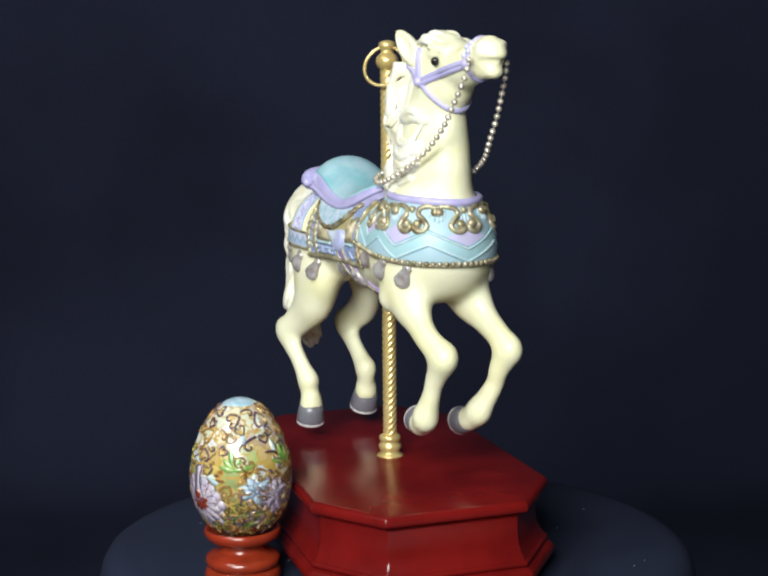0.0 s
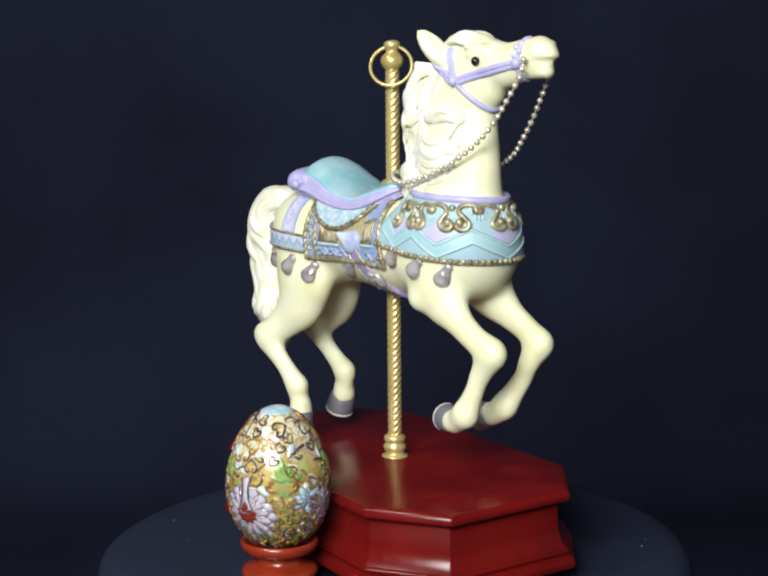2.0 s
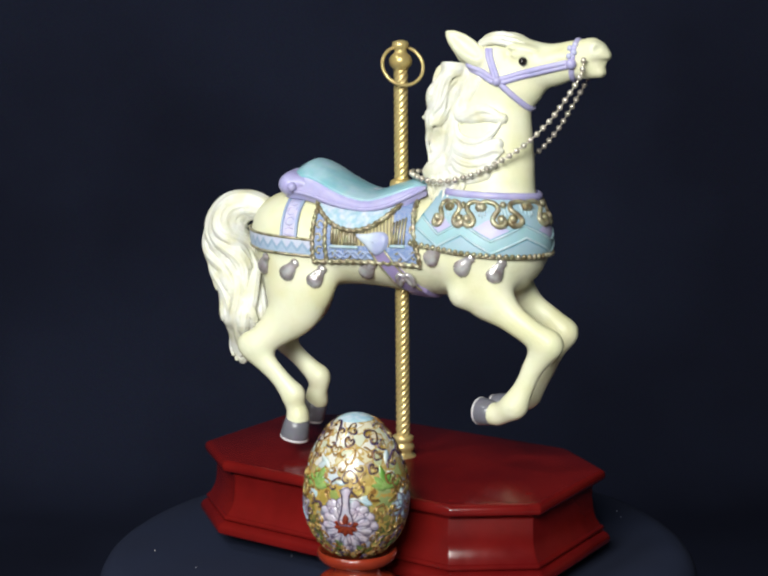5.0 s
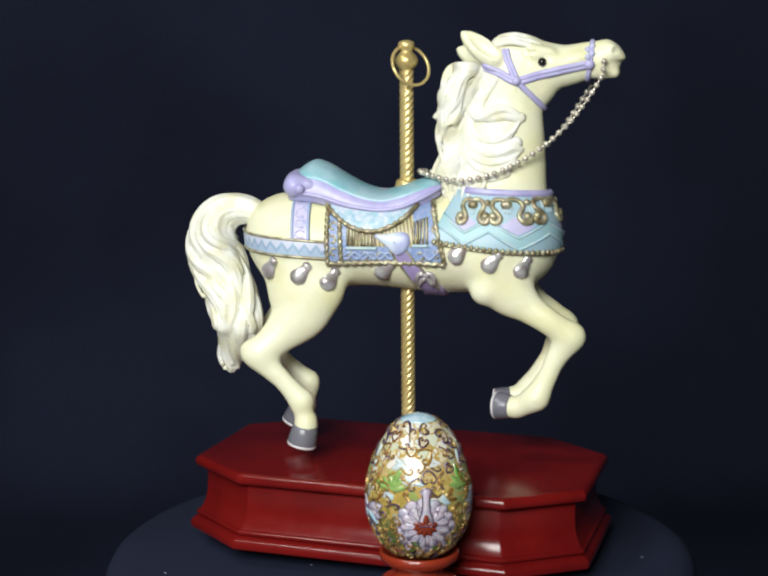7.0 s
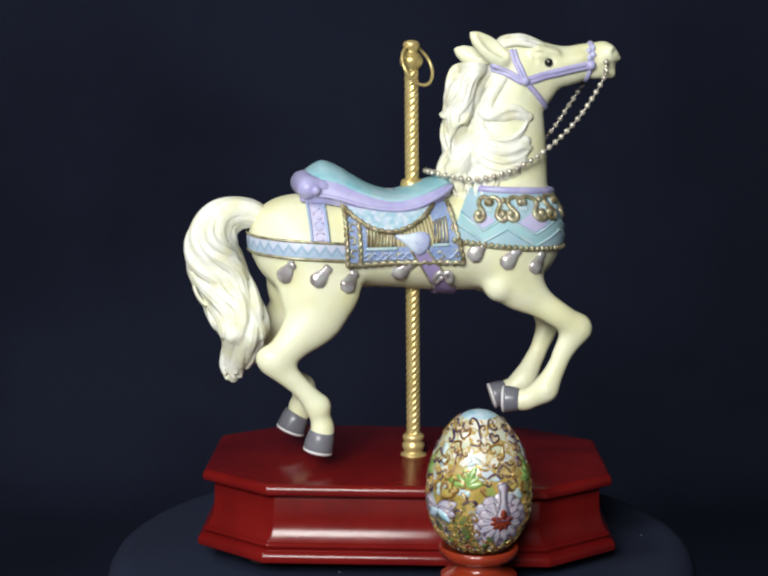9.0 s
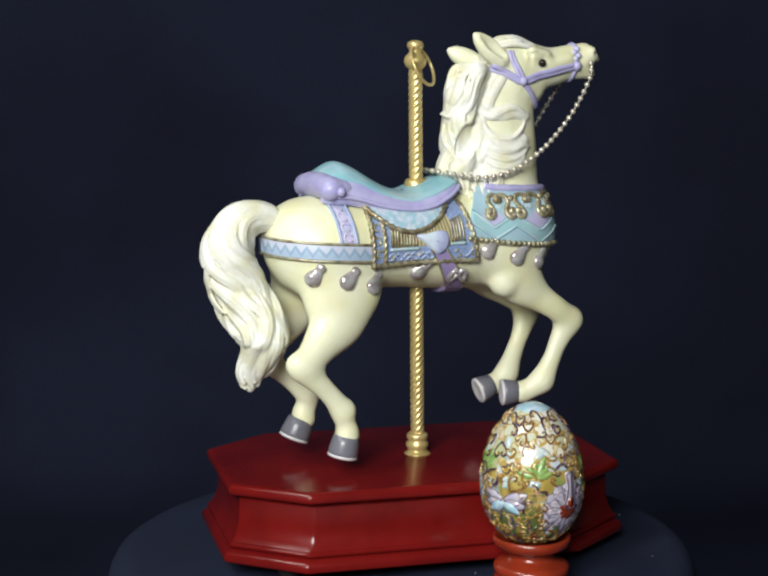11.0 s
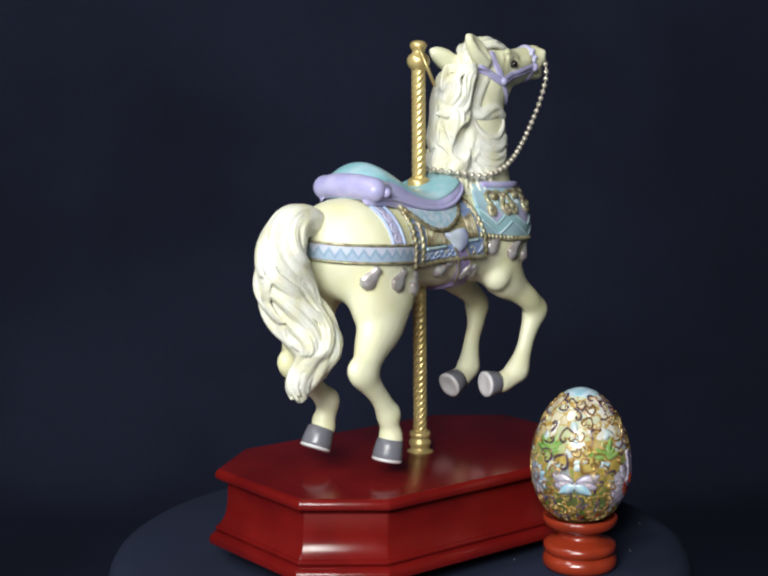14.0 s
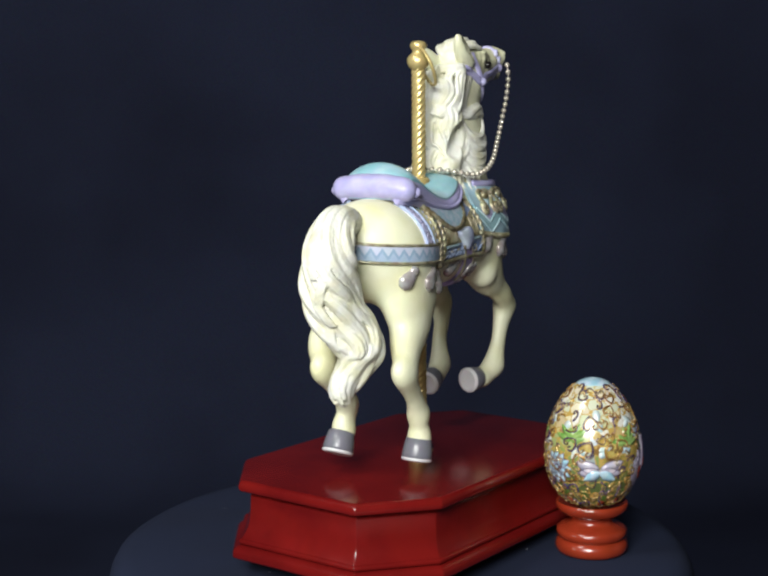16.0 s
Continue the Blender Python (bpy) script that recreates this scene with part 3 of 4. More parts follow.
    c.d += np.interp(z, (0, 60, 90, 102), (0.1, 0.1, 0.1, 0.0))[None, None, :]
    v, f = c.skin(2, 14, 150)
    ob = part("horse", v, f, CREAM, BOX, "cream-white porcelain carousel horse, legs bent in a gallop")
    ob.matrix_basis = Matrix.Rotation(radians(HORSE_YAW), 4, "Z")
    return ob, BVHTree.FromPolygons([tuple(x) for x in v], [tuple(int(i) for i in q) for q in f])


HORSE, SKIN = build_body()


def cast(eye, way):
    hit = SKIN.ray_cast(Vector(eye), Vector(way).normalized())
    return (np.array(hit[0]), np.array(hit[1])) if hit[0] is not None else (None, None)


def on_side(x, z, off=0.0, s=-1):
    """The skin at x, z on the right (s = -1) or left side, lifted by off."""
    p, n = cast((x, s * 80, z), (0, -s, 0))
    return None if p is None else p + n * off


def on_chest(a, z, off=0.0, cx=36.0):
    """The skin round the chest; a: degrees from straight ahead, to the left."""
    w = np.array([math.cos(radians(a)), math.sin(radians(a)), 0])
    p, n = cast(np.array([cx, 0, z]) + 90 * w, -w)
    return None if p is None else p + n * off


def sheet(name, place, nu, nv, thick, material, label, parent=None):
    """A raised patch that follows the skin; place(u, v, off) gives its points."""
    top = [place(i / nu, j / nv, thick) for j in range(nv + 1) for i in range(nu + 1)]
    last = None
    for i, p in enumerate(top):
        if p is None:
            top[i] = last
        last = top[i]
    low = [place(i / nu, j / nv, -0.8) for j in range(nv + 1) for i in range(nu + 1)]
    low = [t if p is None else p for p, t in zip(low, top)]
    w, k = nu + 1, len(top)
    uv = [(i / nu, j / nv) for j in range(nv + 1) for i in range(nu + 1)]
    faces = [[j * w + i, j * w + i + 1, (j + 1) * w + i + 1, (j + 1) * w + i] for j in range(nv) for i in range(nu)]
    rim = [i for i in range(w)] + [j * w + nu for j in range(1, nv + 1)] + [nv * w + i for i in range(nu - 1, -1, -1)] + [j * w for j in range(nv - 1, 0, -1)]
    for a, b in zip(rim, rim[1:] + rim[:1]):
        faces.append([b, a, a + k, b + k])
    return part(name, top + low, faces, material, parent or HORSE, label, uv + uv)


def strand(points):
    return [p for p in points if p is not None]


def build_tack():
    for s in (-1, 1):
        # saddle blanket
        def blanket(u, v, off, s=s):
            x = lerp(-37.5, lerp(21.5, 14, v), u)
            return on_side(x, lerp(103.5 + 1.0 * math.sin(3 * u), 134.0, v), off, s)
        sheet("saddle_blanket", blanket, 40, 24, 1.1, BLANKETPAINT, "blue and gold fringed saddle blanket")
        # skirt of the saddle
        def skirt(u, v, off, s=s):
            x = lerp(-41, 10.5, u)
            low = 136 - 17.0 * math.sin(math.pi * min(1, max(0, (x + 41) / 51.5))) ** 0.7
            return on_side(x, lerp(low, 137.5, v), off, s)
        sheet("saddle_skirt", skirt, 36, 14, 2.8, SKIRTPAINT, "pale blue scalloped saddle skirt")
        edge = strand(skirt(u, 0, 2.2) for u in np.linspace(0.02, 0.98, 40))
        part("rope_trim", *tube(even(edge, 0.5), 1.25, 10, lobes=2, depth=0.22, turns=0.28), GOLD, HORSE, "twisted gold rope trim")
        rows = [on_side(lerp(-37.5, 21.5, u), 103.6 + 1.0 * math.sin(3 * u), 1.2, s) for u in np.linspace(0, 1, 40)]
        part("rope_trim", *tube(even(strand(rows), 0.5), 1.3, 10, lobes=2, depth=0.25, turns=0.25), GOLD, HORSE, "twisted gold rope trim")
        for x0, x1 in ((-37.0, -37.0), (21, 14.5), (-30, -31)):
            rows = [on_side(lerp(x0, x1, v), lerp(104, 133, v), 1.2, s) for v in np.linspace(0, 1, 24)]
            part("braid_trim", *tube(even(strand(rows), 0.5), 1.15, 10, lobes=2, depth=0.3, turns=0.3), GOLD, HORSE, "gold braid border")
        for x, z, hand in ((18, 108, 1), (17.5, 114, -1), (16.5, 120, 1), (15.5, 126, -1), (-33.8, 109, 1), (-34, 115, -1), (-34, 121, 1), (-34, 127, -1), (-25, 107, 1), (-18, 107, -1), (-11, 107, 1), (10, 107.2, -1)):
            pts = [on_side(x + hand * (2.0 - 1.5 * t) * math.cos(4.8 * t + 0.6), z + (2.6 - 1.9 * t) * math.sin(4.8 * t + 0.6), 1.1, s) for t in np.linspace(0, 1, 16)]
            part("gilt_curl", *tube(strand(pts), 0.6, 6), GOLD, HORSE, "small raised gold curl")
        # rump belt and strap
        def belt(u, v, off, s=s):
            x = lerp(-85, -36.5, u)
            z = lerp(lerp(110.5, 106, u), lerp(118.5, 114, u), v)
            if u < 0.58:
                a = lerp(178, 100, u / 0.58)
                w = np.array([math.cos(radians(a)), s * math.sin(radians(a)), 0])
                p, n = cast(np.array([-58, 0, z]) + 70 * w, -w)
                return None if p is None else p + n * off
            x = lerp(-62.2, -36.5, (u - 0.58) / 0.42)
            return on_side(x, z, off, s)
        sheet("rump_belt", belt, 60, 8, 1.1, BELTPAINT, "pale blue zigzag rump belt")
        for v in (0, 1):
            part("belt_edge", *tube(strand(belt(u, v, 1.1) for u in np.linspace(0, 1, 60)), 0.75, 8), GOLD, HORSE, "dull gold belt edge")
        def strap(u, v, off, s=s):
            return on_side(lerp(-55.5, -46.5, u) + 1.2 * (1 - v), lerp(115, 134.5, v), off, s)
        sheet("rump_strap", strap, 8, 16, 0.8, STRAPPAINT, "lilac-white embossed strap over the rump")
        for u in (0.06, 0.94):
            part("strap_edge", *tube(strand(strap(u, v, 0.9) for v in np.linspace(0, 1, 16)), 0.8, 8), PALEBLUE, HORSE, "pale blue strap edge")
        for v in (0.16, 0.4, 0.64, 0.86):
            pts = strand(strap(0.5 + 0.26 * math.cos(a), v + 0.09 * math.sin(a), 0.9) for a in np.linspace(0.4, 5.4, 14))
            part("strap_curl", *tube(pts, 0.5, 6), STRAPPAINT, HORSE, "small embossed curl")
        # fringe panels and the ribbon along the blanket's foot
        for x0, x1, z0, z1, low in ((-26.5, -13.5, 121.6, 117.6, 112.6), (6.2, 12.4, 123.4, 125.5, 113.6)):
            n = 9 if x0 < 0 else 5
            threads = []
            for i in range(n):
                x, top = lerp(x0, x1, i / (n - 1)), lerp(z0, z1, i / (n - 1))
                pts = strand(on_side(x + 0.3 * math.sin(2 * i) * q, lerp(top, low, q), 1.5, s) for q in np.linspace(0, 1, 6))
                threads.append(tube(pts, 0.62, 6))
            part("gold_fringe", *joined(threads), GOLD, HORSE, "upright gold fringe threads")["kind"] = "stuff"
        for x0, x1, z in ((-27.5, -12, 111.4), (5.6, 13.2, 112.6)):
            part("fringe_band", *tube(strand(on_side(x, z, 1.4, s) for x in np.linspace(x0, x1, 14)), 0.85, 8), CHEVRON, HORSE, "pale green band under the fringe")
        for x0, x1, ph in ((-28.5, -3, 0.0), (-28.5, -3, 2.4), (10, 18, 0.6)):
            pts = strand(on_side(x, 107.8 + 1.5 * math.sin(0.75 * x + ph), 1.3, s) for x in np.linspace(x0, x1, 44))
            part("ribbon_wave", *tube(pts, 0.62, 6), PALEBLUE, HORSE, "raised blue ribbon wave")
        # shield-shaped flap over the girth
        shield = curve([(-14.4, 117.6), (-8, 118.2), (1.2, 119.4), (4.9, 116.4), (3.6, 110.6), (-1.2, 107.6), (-5, 109.6), (-8.6, 113)], 4, closed=True)
        def pad(u, v, off, s=s):
            x, z = shield[int(round(u * 32)) % 32]
            return on_side(lerp(-2.6, x, v), lerp(114.2, z, v), off + 1.2 * (1 - v ** 3), s)
        nu, nv = 32, 7
        grid = [pad(i / nu, max(0.02, j / nv), 2.6 if j < nv else -0.6) for j in range(nv + 1) for i in range(nu)]
        tris = [[j * nu + i, j * nu + (i + 1) % nu, (j + 1) * nu + (i + 1) % nu, (j + 1) * nu + i] for j in range(nv) for i in range(nu)]
        part("stirrup_pad", grid, tris + [list(range(nu))], PADPAINT, HORSE, "pale blue padded stirrup flap")
        # girth
        def girth(u, v, off, s=s):
            a = lerp(0.0, 1.0, v)
            wide = lerp(4.0, 5.6, a)
            x = lerp(-2.5, 14.5, min(1.0, a / 0.65)) + 3.0 * max(0.0, a - 0.65) + lerp(-wide, wide, u)
            if a < 0.6:
                return on_side(x, lerp(112, 91, a / 0.6), off, s)
            b = lerp(radians(37), math.pi / 2, (a - 0.6) / 0.4)
            w = np.array([0, s * math.cos(b), -math.sin(b)])
            p, n = cast(np.array([x, 0, 104]) + 70 * w, -w)
            return None if p is None else p + n * off
        sheet("girth", girth, 8, 24, 2.0, PURPLE, "purple girth strap")
        for u in (0.0, 1.0):
            part("girth_edge", *tube(strand(girth(u, v, 1.9) for v in np.linspace(0.04, 0.6, 18)), 0.6, 6), GOLD, HORSE, "thin gold girth edge")

        # bells
        for x, z, back in ((-66.2, 100.4, 0.40), (-50.2, 98.2, 0.38), (-36.0, 95.0, 0.25), (-9.2, 99.6, 0.25), (27.6, 108.6, 0.42), (43.8, 104.6, 0.38), (58.6, 101.6, 0.2)):
            p, n = cast((x, s * 80, z), (0, -s, 0))
            if p is None:
                continue
            axis = np.array([-back - 0.48, 0, -1.0])
            axis -= n * (axis @ n)
            rows = [(0.9, -7.4), (1.9, -6.9), (2.6, -5.9), (2.5, -4.8), (2.3, -4.2), (2.8, -3.0), (3.6, -1.4), (4.4, 0.6), (4.6, 2.0), (4.1, 3.4), (3.1, 4.0), (2.9, 4.6), (1.6, 5.1), (0, 5.2)]
            drop, faces = lathe([(0.92 * r + 0.15, h) for r, h in rows], 18, p, axis)
            drop = [np.array(v) - n * (0.42 * ((np.array(v) - p) @ n) - 0.3) for v in drop]
            part("bell", drop, faces, SILVER, HORSE, "pear-shaped silvery bell")
        # buckle tassel
        t = [on_side(11.5 + 4.2 * math.sin(a), 97.2 + 2.6 * math.sin(2 * a + 0.5), 2.0, s) for a in np.linspace(0, 6.2, 26)]
        part("buckle", *tube(strand(t), 1.3, 8, lobes=2, depth=0.2, turns=0.3), SILVER, HORSE, "small silvery buckle knot")

    # breast collar
    def collar(u, v, off):
        a = lerp(-127, 127, u)
        side = abs(a) / 127
        return on_chest(a, lerp(lerp(109.0, 114.5, side ** 2), lerp(136.0, 139, side), v), off)
    sheet("breast_collar", collar, 110, 18, 1.6, COLLARPAINT, "turquoise breast collar with lavender zigzags")
    band = [collar(u, 1.0, 1.2) for u in np.linspace(0.08, 0.92, 70)]
    part("collar_band", *tube(strand(band), 1.8, 10, flat=1.1), LAVENDER, HORSE, "lavender upper collar band")
    row = even(strand(collar(u, 0.0, 1.4) for u in np.linspace(0, 1, 120)), 3.0)
    part("bead_trim", *joined([ball(p, 1.45, 8, 5) for p in row]), GOLD, HORSE, "gold beaded collar edge")
    part("bead_cord", *tube(strand(collar(u, -0.03, 1.0) for u in np.linspace(0, 1, 100)), 0.9, 8), GOLD, HORSE, "dark gold cord")
    # raised chevrons and ribbed shells
    def zigzag(u):
        return abs((u * 5.0) % 1 - 0.5) * 0.55 + 0.14
    for dv, r, m in ((-0.10, 0.65, CHEVRON), (0.10, 0.65, CHEVRON)):
        part("chevron_band", *tube(strand(collar(u, max(0.03, zigzag(u) + dv), 1.5) for u in np.linspace(0.01, 0.99, 218)), r, 8), m, HORSE, "raised turquoise chevron band")
    for i in range(11):
        a0 = lerp(-102, 102, (i + 0.5) / 11)
        ribs = []
        for d in (-5, -2.5, 0, 2.5, 5):
            pts = strand(on_chest(a0 + d, z, 1.5) for z in np.linspace(127.0 + 0.1 * d * d, 133.4, 5))
            if len(pts) == 5:
                ribs.append(tube(pts, 0.55, 6))
        if ribs:
            part("ribbed_shell", *joined(ribs), CHEVRON, HORSE, "ribbed turquoise shell")
    # gilt scrolls
    ess = curve([(-6.0, 130.6), (-5.0, 132.8), (-2, 133.8), (1.6, 132.6), (2.6, 129.4), (0.4, 126.2), (-0.8, 123.0), (0.8, 120.4), (3.4, 120.4), (4.4, 122.6), (3.0, 124.0)], 4)
    for i in range(12):
        a0, m = lerp(-102, 102, i / 11), 1 if i % 2 else -1
        pts = strand(on_chest(a0 + m * 1.75 * d, 134.2 + 0.80 * (z - 133.8), 1.7) for d, z in ess)
        if len(pts) < 20:
            continue
        part("gilt_scroll", *joined([tube(pts, np.linspace(1.2, 1.6, len(pts)), 8), ball(pts[0], 2.3, 10, 6), ball(pts[-1], 2.3, 10, 6)]), GOLD, HORSE, "raised antique gold scroll")
        p = on_chest(a0 + m * 9.2, 132.6, 1.8)
        if m > 0 and p is not None:
            part("gilt_boss", *ball(p, 1.8, 10, 6), GOLD, HORSE, "raised antique gold boss")


build_tack()


SADDLE = ((-58, 142, 16, 138), (-55, 147, 18, 137.5), (-50, 151, 19, 137), (-45, 152.6, 19.5, 136.5), (-38, 150, 20.2, 134.8), (-30, 145, 21, 132.2),
          (-20, 139.8, 21.8, 130.2), (-10, 137.8, 22, 129.4), (0, 140.8, 21.5, 131), (8, 143, 19.5, 134.4), (14, 144.2, 16.5, 137.5), (18, 142.5, 12, 140))


def saddle_shell(a0, a1, lift, nv):
    """A strip of the saddle between two angles over its ridge."""
    st = curve(SADDLE, 4)
    verts, faces = [], []
    for x, top, w, low in st:
        row = []
        for a in np.linspace(a0, a1, nv + 1):
            a = radians(a)
            y, z = w * math.sin(a), low + (top - low) * math.cos(a) ** 0.9 if abs(a) < 1.57 else low
            row.append(np.array([x, y + lift * math.sin(a), z + lift * math.cos(a)]))
        inner = [row[0] * [1, 0.86, 1] + [0, 0, -3.5], row[-1] * [1, 0.86, 1] + [0, 0, -3.5]]
        verts += [inner[0]] + row + [inner[1]]
    m = nv + 3
    for i in range(len(st) - 1):
        for k in range(m - 1):
            faces.append([i * m + k, (i + 1) * m + k, (i + 1) * m + k + 1, i * m + k + 1])
    faces.append(list(range(m)))
    faces.append([(len(st) - 1) * m + k for k in range(m)][::-1])
    return verts, faces


def build_saddle():
    part("saddle", *saddle_shell(-62, 62, 1.0, 26), TEAL, HORSE, "turquoise carousel saddle with a high cantle")
    for s in (-1, 1):
        part("saddle_rim", *saddle_shell(min(s * 52, s * 90), max(s * 52, s * 90), 0.4, 12), LAVENDER, HORSE, "lavender saddle rim")
        edge = [(x, s * (w + 0.3), low + 0.4) for x, top, w, low in curve(SADDLE, 4)]
        part("rim_edge", *tube(edge, 1.1, 8), LAVENDER, HORSE, "rounded lavender rim edge")
    c = Clay((-68, -30, 126), (-38, 30, 156), 0.8)
    c.limb([(-54.5, -17, 141, 5.4), (-54.5, -8, 142.3, 6.2), (-54.5, 7, 142.3, 6.2), (-54.5, 15, 141, 5.4)], 2)
    for s in (-1, 1):
        c.limb([(-53.5, s * 15.5, 142, 5.0), (-48, s * 16.6, 141.8, 3.6), (-45, s * 17.0, 140.5, 2.4)], 2)
    v, f = c.skin()
    part("saddle_roll", v, f, LAVENDER, HORSE, "lavender roll behind the cantle")
    for s in (-1, 1):
        part("saddle_stud", *ball((-51.0, s * 21.2, 140), 2.4, 12, 8), LAVENDER, HORSE, "round lavender stud")


build_saddle()


def neck_y(x, z):
    """Half width of the neck at x, z."""
    cx, r, k = np.interp(z, (122, 142, 160, 178, 192, 204), (44, 46, 46.5, 49, 51, 52)), np.interp(z, (122, 142, 160, 178, 192, 204), (26, 24, 22.5, 18.5, 15.5, 13)), 0.66
    return k * math.sqrt(max(0.02, r * r - (x - cx) ** 2))


def hair_y(x, z):
    """How far the hair's mass reaches to the right at x, z."""
    mx = float(np.interp(z, (145, 156, 163, 172, 183, 190, 197), (23, 23.5, 22.5, 23, 24.5, 26.5, 31)))
    crest = 1.65 * math.sqrt(max(0.0, 6.8 ** 2 - (x - mx) ** 2))
    return max(crest, neck_y(x, z))


def build_mane():
    c = Clay((4, -24, 128), (72, 18, 210), 0.55)

    def lock(points, wide, lift, n, r, reach=1.0):
        """A lock of n strands laid over the hair on the right side, drawn together at both ends."""
        mid = curve([(x if x > 27 else 27 - 0.68 * (27 - x), 0, z) for x, z in points], 6)[:, (0, 2)]
        tan = np.gradient(mid, axis=0)
        tan /= np.linalg.norm(tan, axis=1, keepdims=True) + 1e-9
        m = len(mid) - 1
        for j in range(n):
            q = 2 * j / (n - 1) - 1
            end = m if j % 2 else int(m * reach)
            rows = []
            for i in range(end + 1):
                t = i / m
                swell = 0.30 + 0.70 * math.sin(math.pi * min(1.0, 0.12 + 0.84 * t)) ** 0.8
                o = q * wide * swell + 0.25 * math.sin(9 * t + 1.9 * j)
                x, z = mid[i][0] - tan[i][1] * o, mid[i][1] + tan[i][0] * o
                base = on_side(x, z)
                deep = hair_y(x, z) if base is None else max(hair_y(x, z), -base[1])
                rise = (0.75 * lift + 0.25) * (1 - 0.5 * q * q) * (0.35 + 0.65 * math.sin(math.pi * min(1, t * 1.05)) ** 0.6)
                rows.append((x, -deep - rise, z, 0.86 * r * (0.55 + 0.6 * swell) * (1 - 0.45 * t ** 4)))
            c.limb(rows, 0.3)

    # the mass of the crest and its cover on the neck
    c.limb([(33.5, 0, 196, 5.4, 1.0), (27, 0, 190, 6.2, 1.35), (25, 0, 183, 6.4, 1.55), (23.4, 0, 172, 6.6, 1.65), (23, 0, 163, 6.4, 1.65), (24, 0, 156, 6.4, 1.65), (23.5, 0, 147, 6.6, 1.65), (21, 0, 139, 5, 1.6)], 1.5)
    for points, r in (([(36, 196), (30, 186), (30, 176), (32, 166), (28, 156), (20, 148)], 5.0), ([(31, 178), (40, 174), (50, 175), (57, 174)], 3.0),
                      ([(32, 168), (38, 161), (47, 159), (55, 162)], 3.4), ([(30, 158), (38, 151), (46, 150), (53, 153)], 3.4), ([(24, 150), (32, 145), (42, 144), (50, 147)], 3.0), ([(45, 193), (41, 187), (38, 181), (36, 175)], 3.8)):
        c.limb([(x, -hair_y(x, z) + 0.5 * r, z, r) for x, _, z in curve([(x, 0, z) for x, z in points], 5)], 1.6)
    # deep hollows between the big locks
    c.limb([(27, -15.5, 168, 2.0), (23.5, -14.5, 163, 4.4), (20.5, -12.5, 158, 3.4)], 1.2, cut=True)
    c.limb([(37, -18.8, 170.5, 1.6), (44, -18.8, 171.8, 3.0), (52, -17.5, 173.4, 1.4)], 1.0, cut=True)
    c.limb([(50, -18.6, 158.6, 1.0), (54, -17.6, 156.4, 1.5)], 0.8, cut=True)
    # locks down the back of the neck, over the crest
    for k, (root, belly, tip) in enumerate((((33, 197.2), (19.8, 188.5), (17.4, 176)), ((23, 187), (16.6, 173), (17.6, 157)), ((22, 168), (17.4, 157), (15, 144)))):
        for j in range(10):
            y0 = -10.0 + 2.1 * j
            ph, sway = 1.9 * j + 2.3 * k, 1.5 * math.sin(0.9 * j + 2 * k)
            rows = []
            for t in np.linspace(0, 1, 16):
                x = (1 - t) ** 2 * root[0] + 2 * t * (1 - t) * (2 * belly[0] - 0.5 * (root[0] + tip[0])) + t * t * tip[0]
                z = (1 - t) ** 2 * root[1] + 2 * t * (1 - t) * (2 * belly[1] - 0.5 * (root[1] + tip[1])) + t * t * tip[1]
                y = y0 * (0.75 + 0.25 * math.sin(math.pi * t)) + 2.4 * math.sin(6.5 * t + 1.1 * k + 0.22 * j)
                rows.append((x + 0.045 * (y + 0.5) ** 2 + 1.7 * math.sin(6 * t + 0.4 * j + 1.7 * k), y, z + sway, (0.9 + 0.55 * math.sin(math.pi * t)) * (1.15 if j % 3 else 0.8)))
            c.limb(rows, 0.35)
    # swept-back locks from the poll
    lock([(37, 198.5), (28, 199), (20.5, 197), (16.8, 190), (14.8, 183), (12.8, 178)], 2.0, 1.0, 4, 1.1)
    lock([(37, 197.5), (29, 196.5), (24, 191.5), (21.6, 185), (18, 180), (13, 176.5)], 2.2, 1.8, 4, 1.1)
    lock([(37, 196), (31, 194), (28, 188), (25.3, 182), (20.4, 177), (13.5, 173)], 2.2, 2.4, 4, 1.1)
    lock([(36, 194), (31.4, 190), (29.2, 184), (28, 178), (23, 172), (16, 169.8), (11.6, 170)], 1.7, 2.6, 4, 1.0)
    lock([(42, 195), (37.5, 189.5), (34.5, 184), (33.6, 178), (30.5, 171)], 2.4, 1.3, 4, 1.0)
    # a tuft that stands off the back of the neck
    for j in range(3):
        c.limb(curve([(24, -7 + 2 * j, 186 + j, 1.8), (19.5, -6.5 + 2 * j, 179 + j, 2.2), (16.5, -6 + 2.2 * j, 175 + 0.6 * j, 1.8), (14.4, -5.5 + 2.4 * j, 174.6 + 0.5 * j, 0.8)], 5), 0.4)
    # the long locks on both rims of the hollow
    lock([(17, 180), (13.4, 172), (12.6, 165), (14, 158), (15.4, 152)], 1.8, 0.8, 4, 1.0)
    lock([(30.6, 184), (30, 175), (30.4, 167), (28, 159), (23, 153), (17, 149.4), (11, 147)], 1.9, 2.4, 5, 1.0)
    lock([(32, 172), (34, 163), (31.6, 155.6), (25.5, 150.4), (18, 146.6), (11, 144.5)], 2.2, 1.8, 5, 1.0)
    # the lid-shaped lock, the loop under it and the waves below
    lock([(31, 186), (32, 179), (36.5, 175.2), (43.7, 177.4), (50.6, 178), (59, 173.6)], 2.0, 2.4, 5, 1.0)
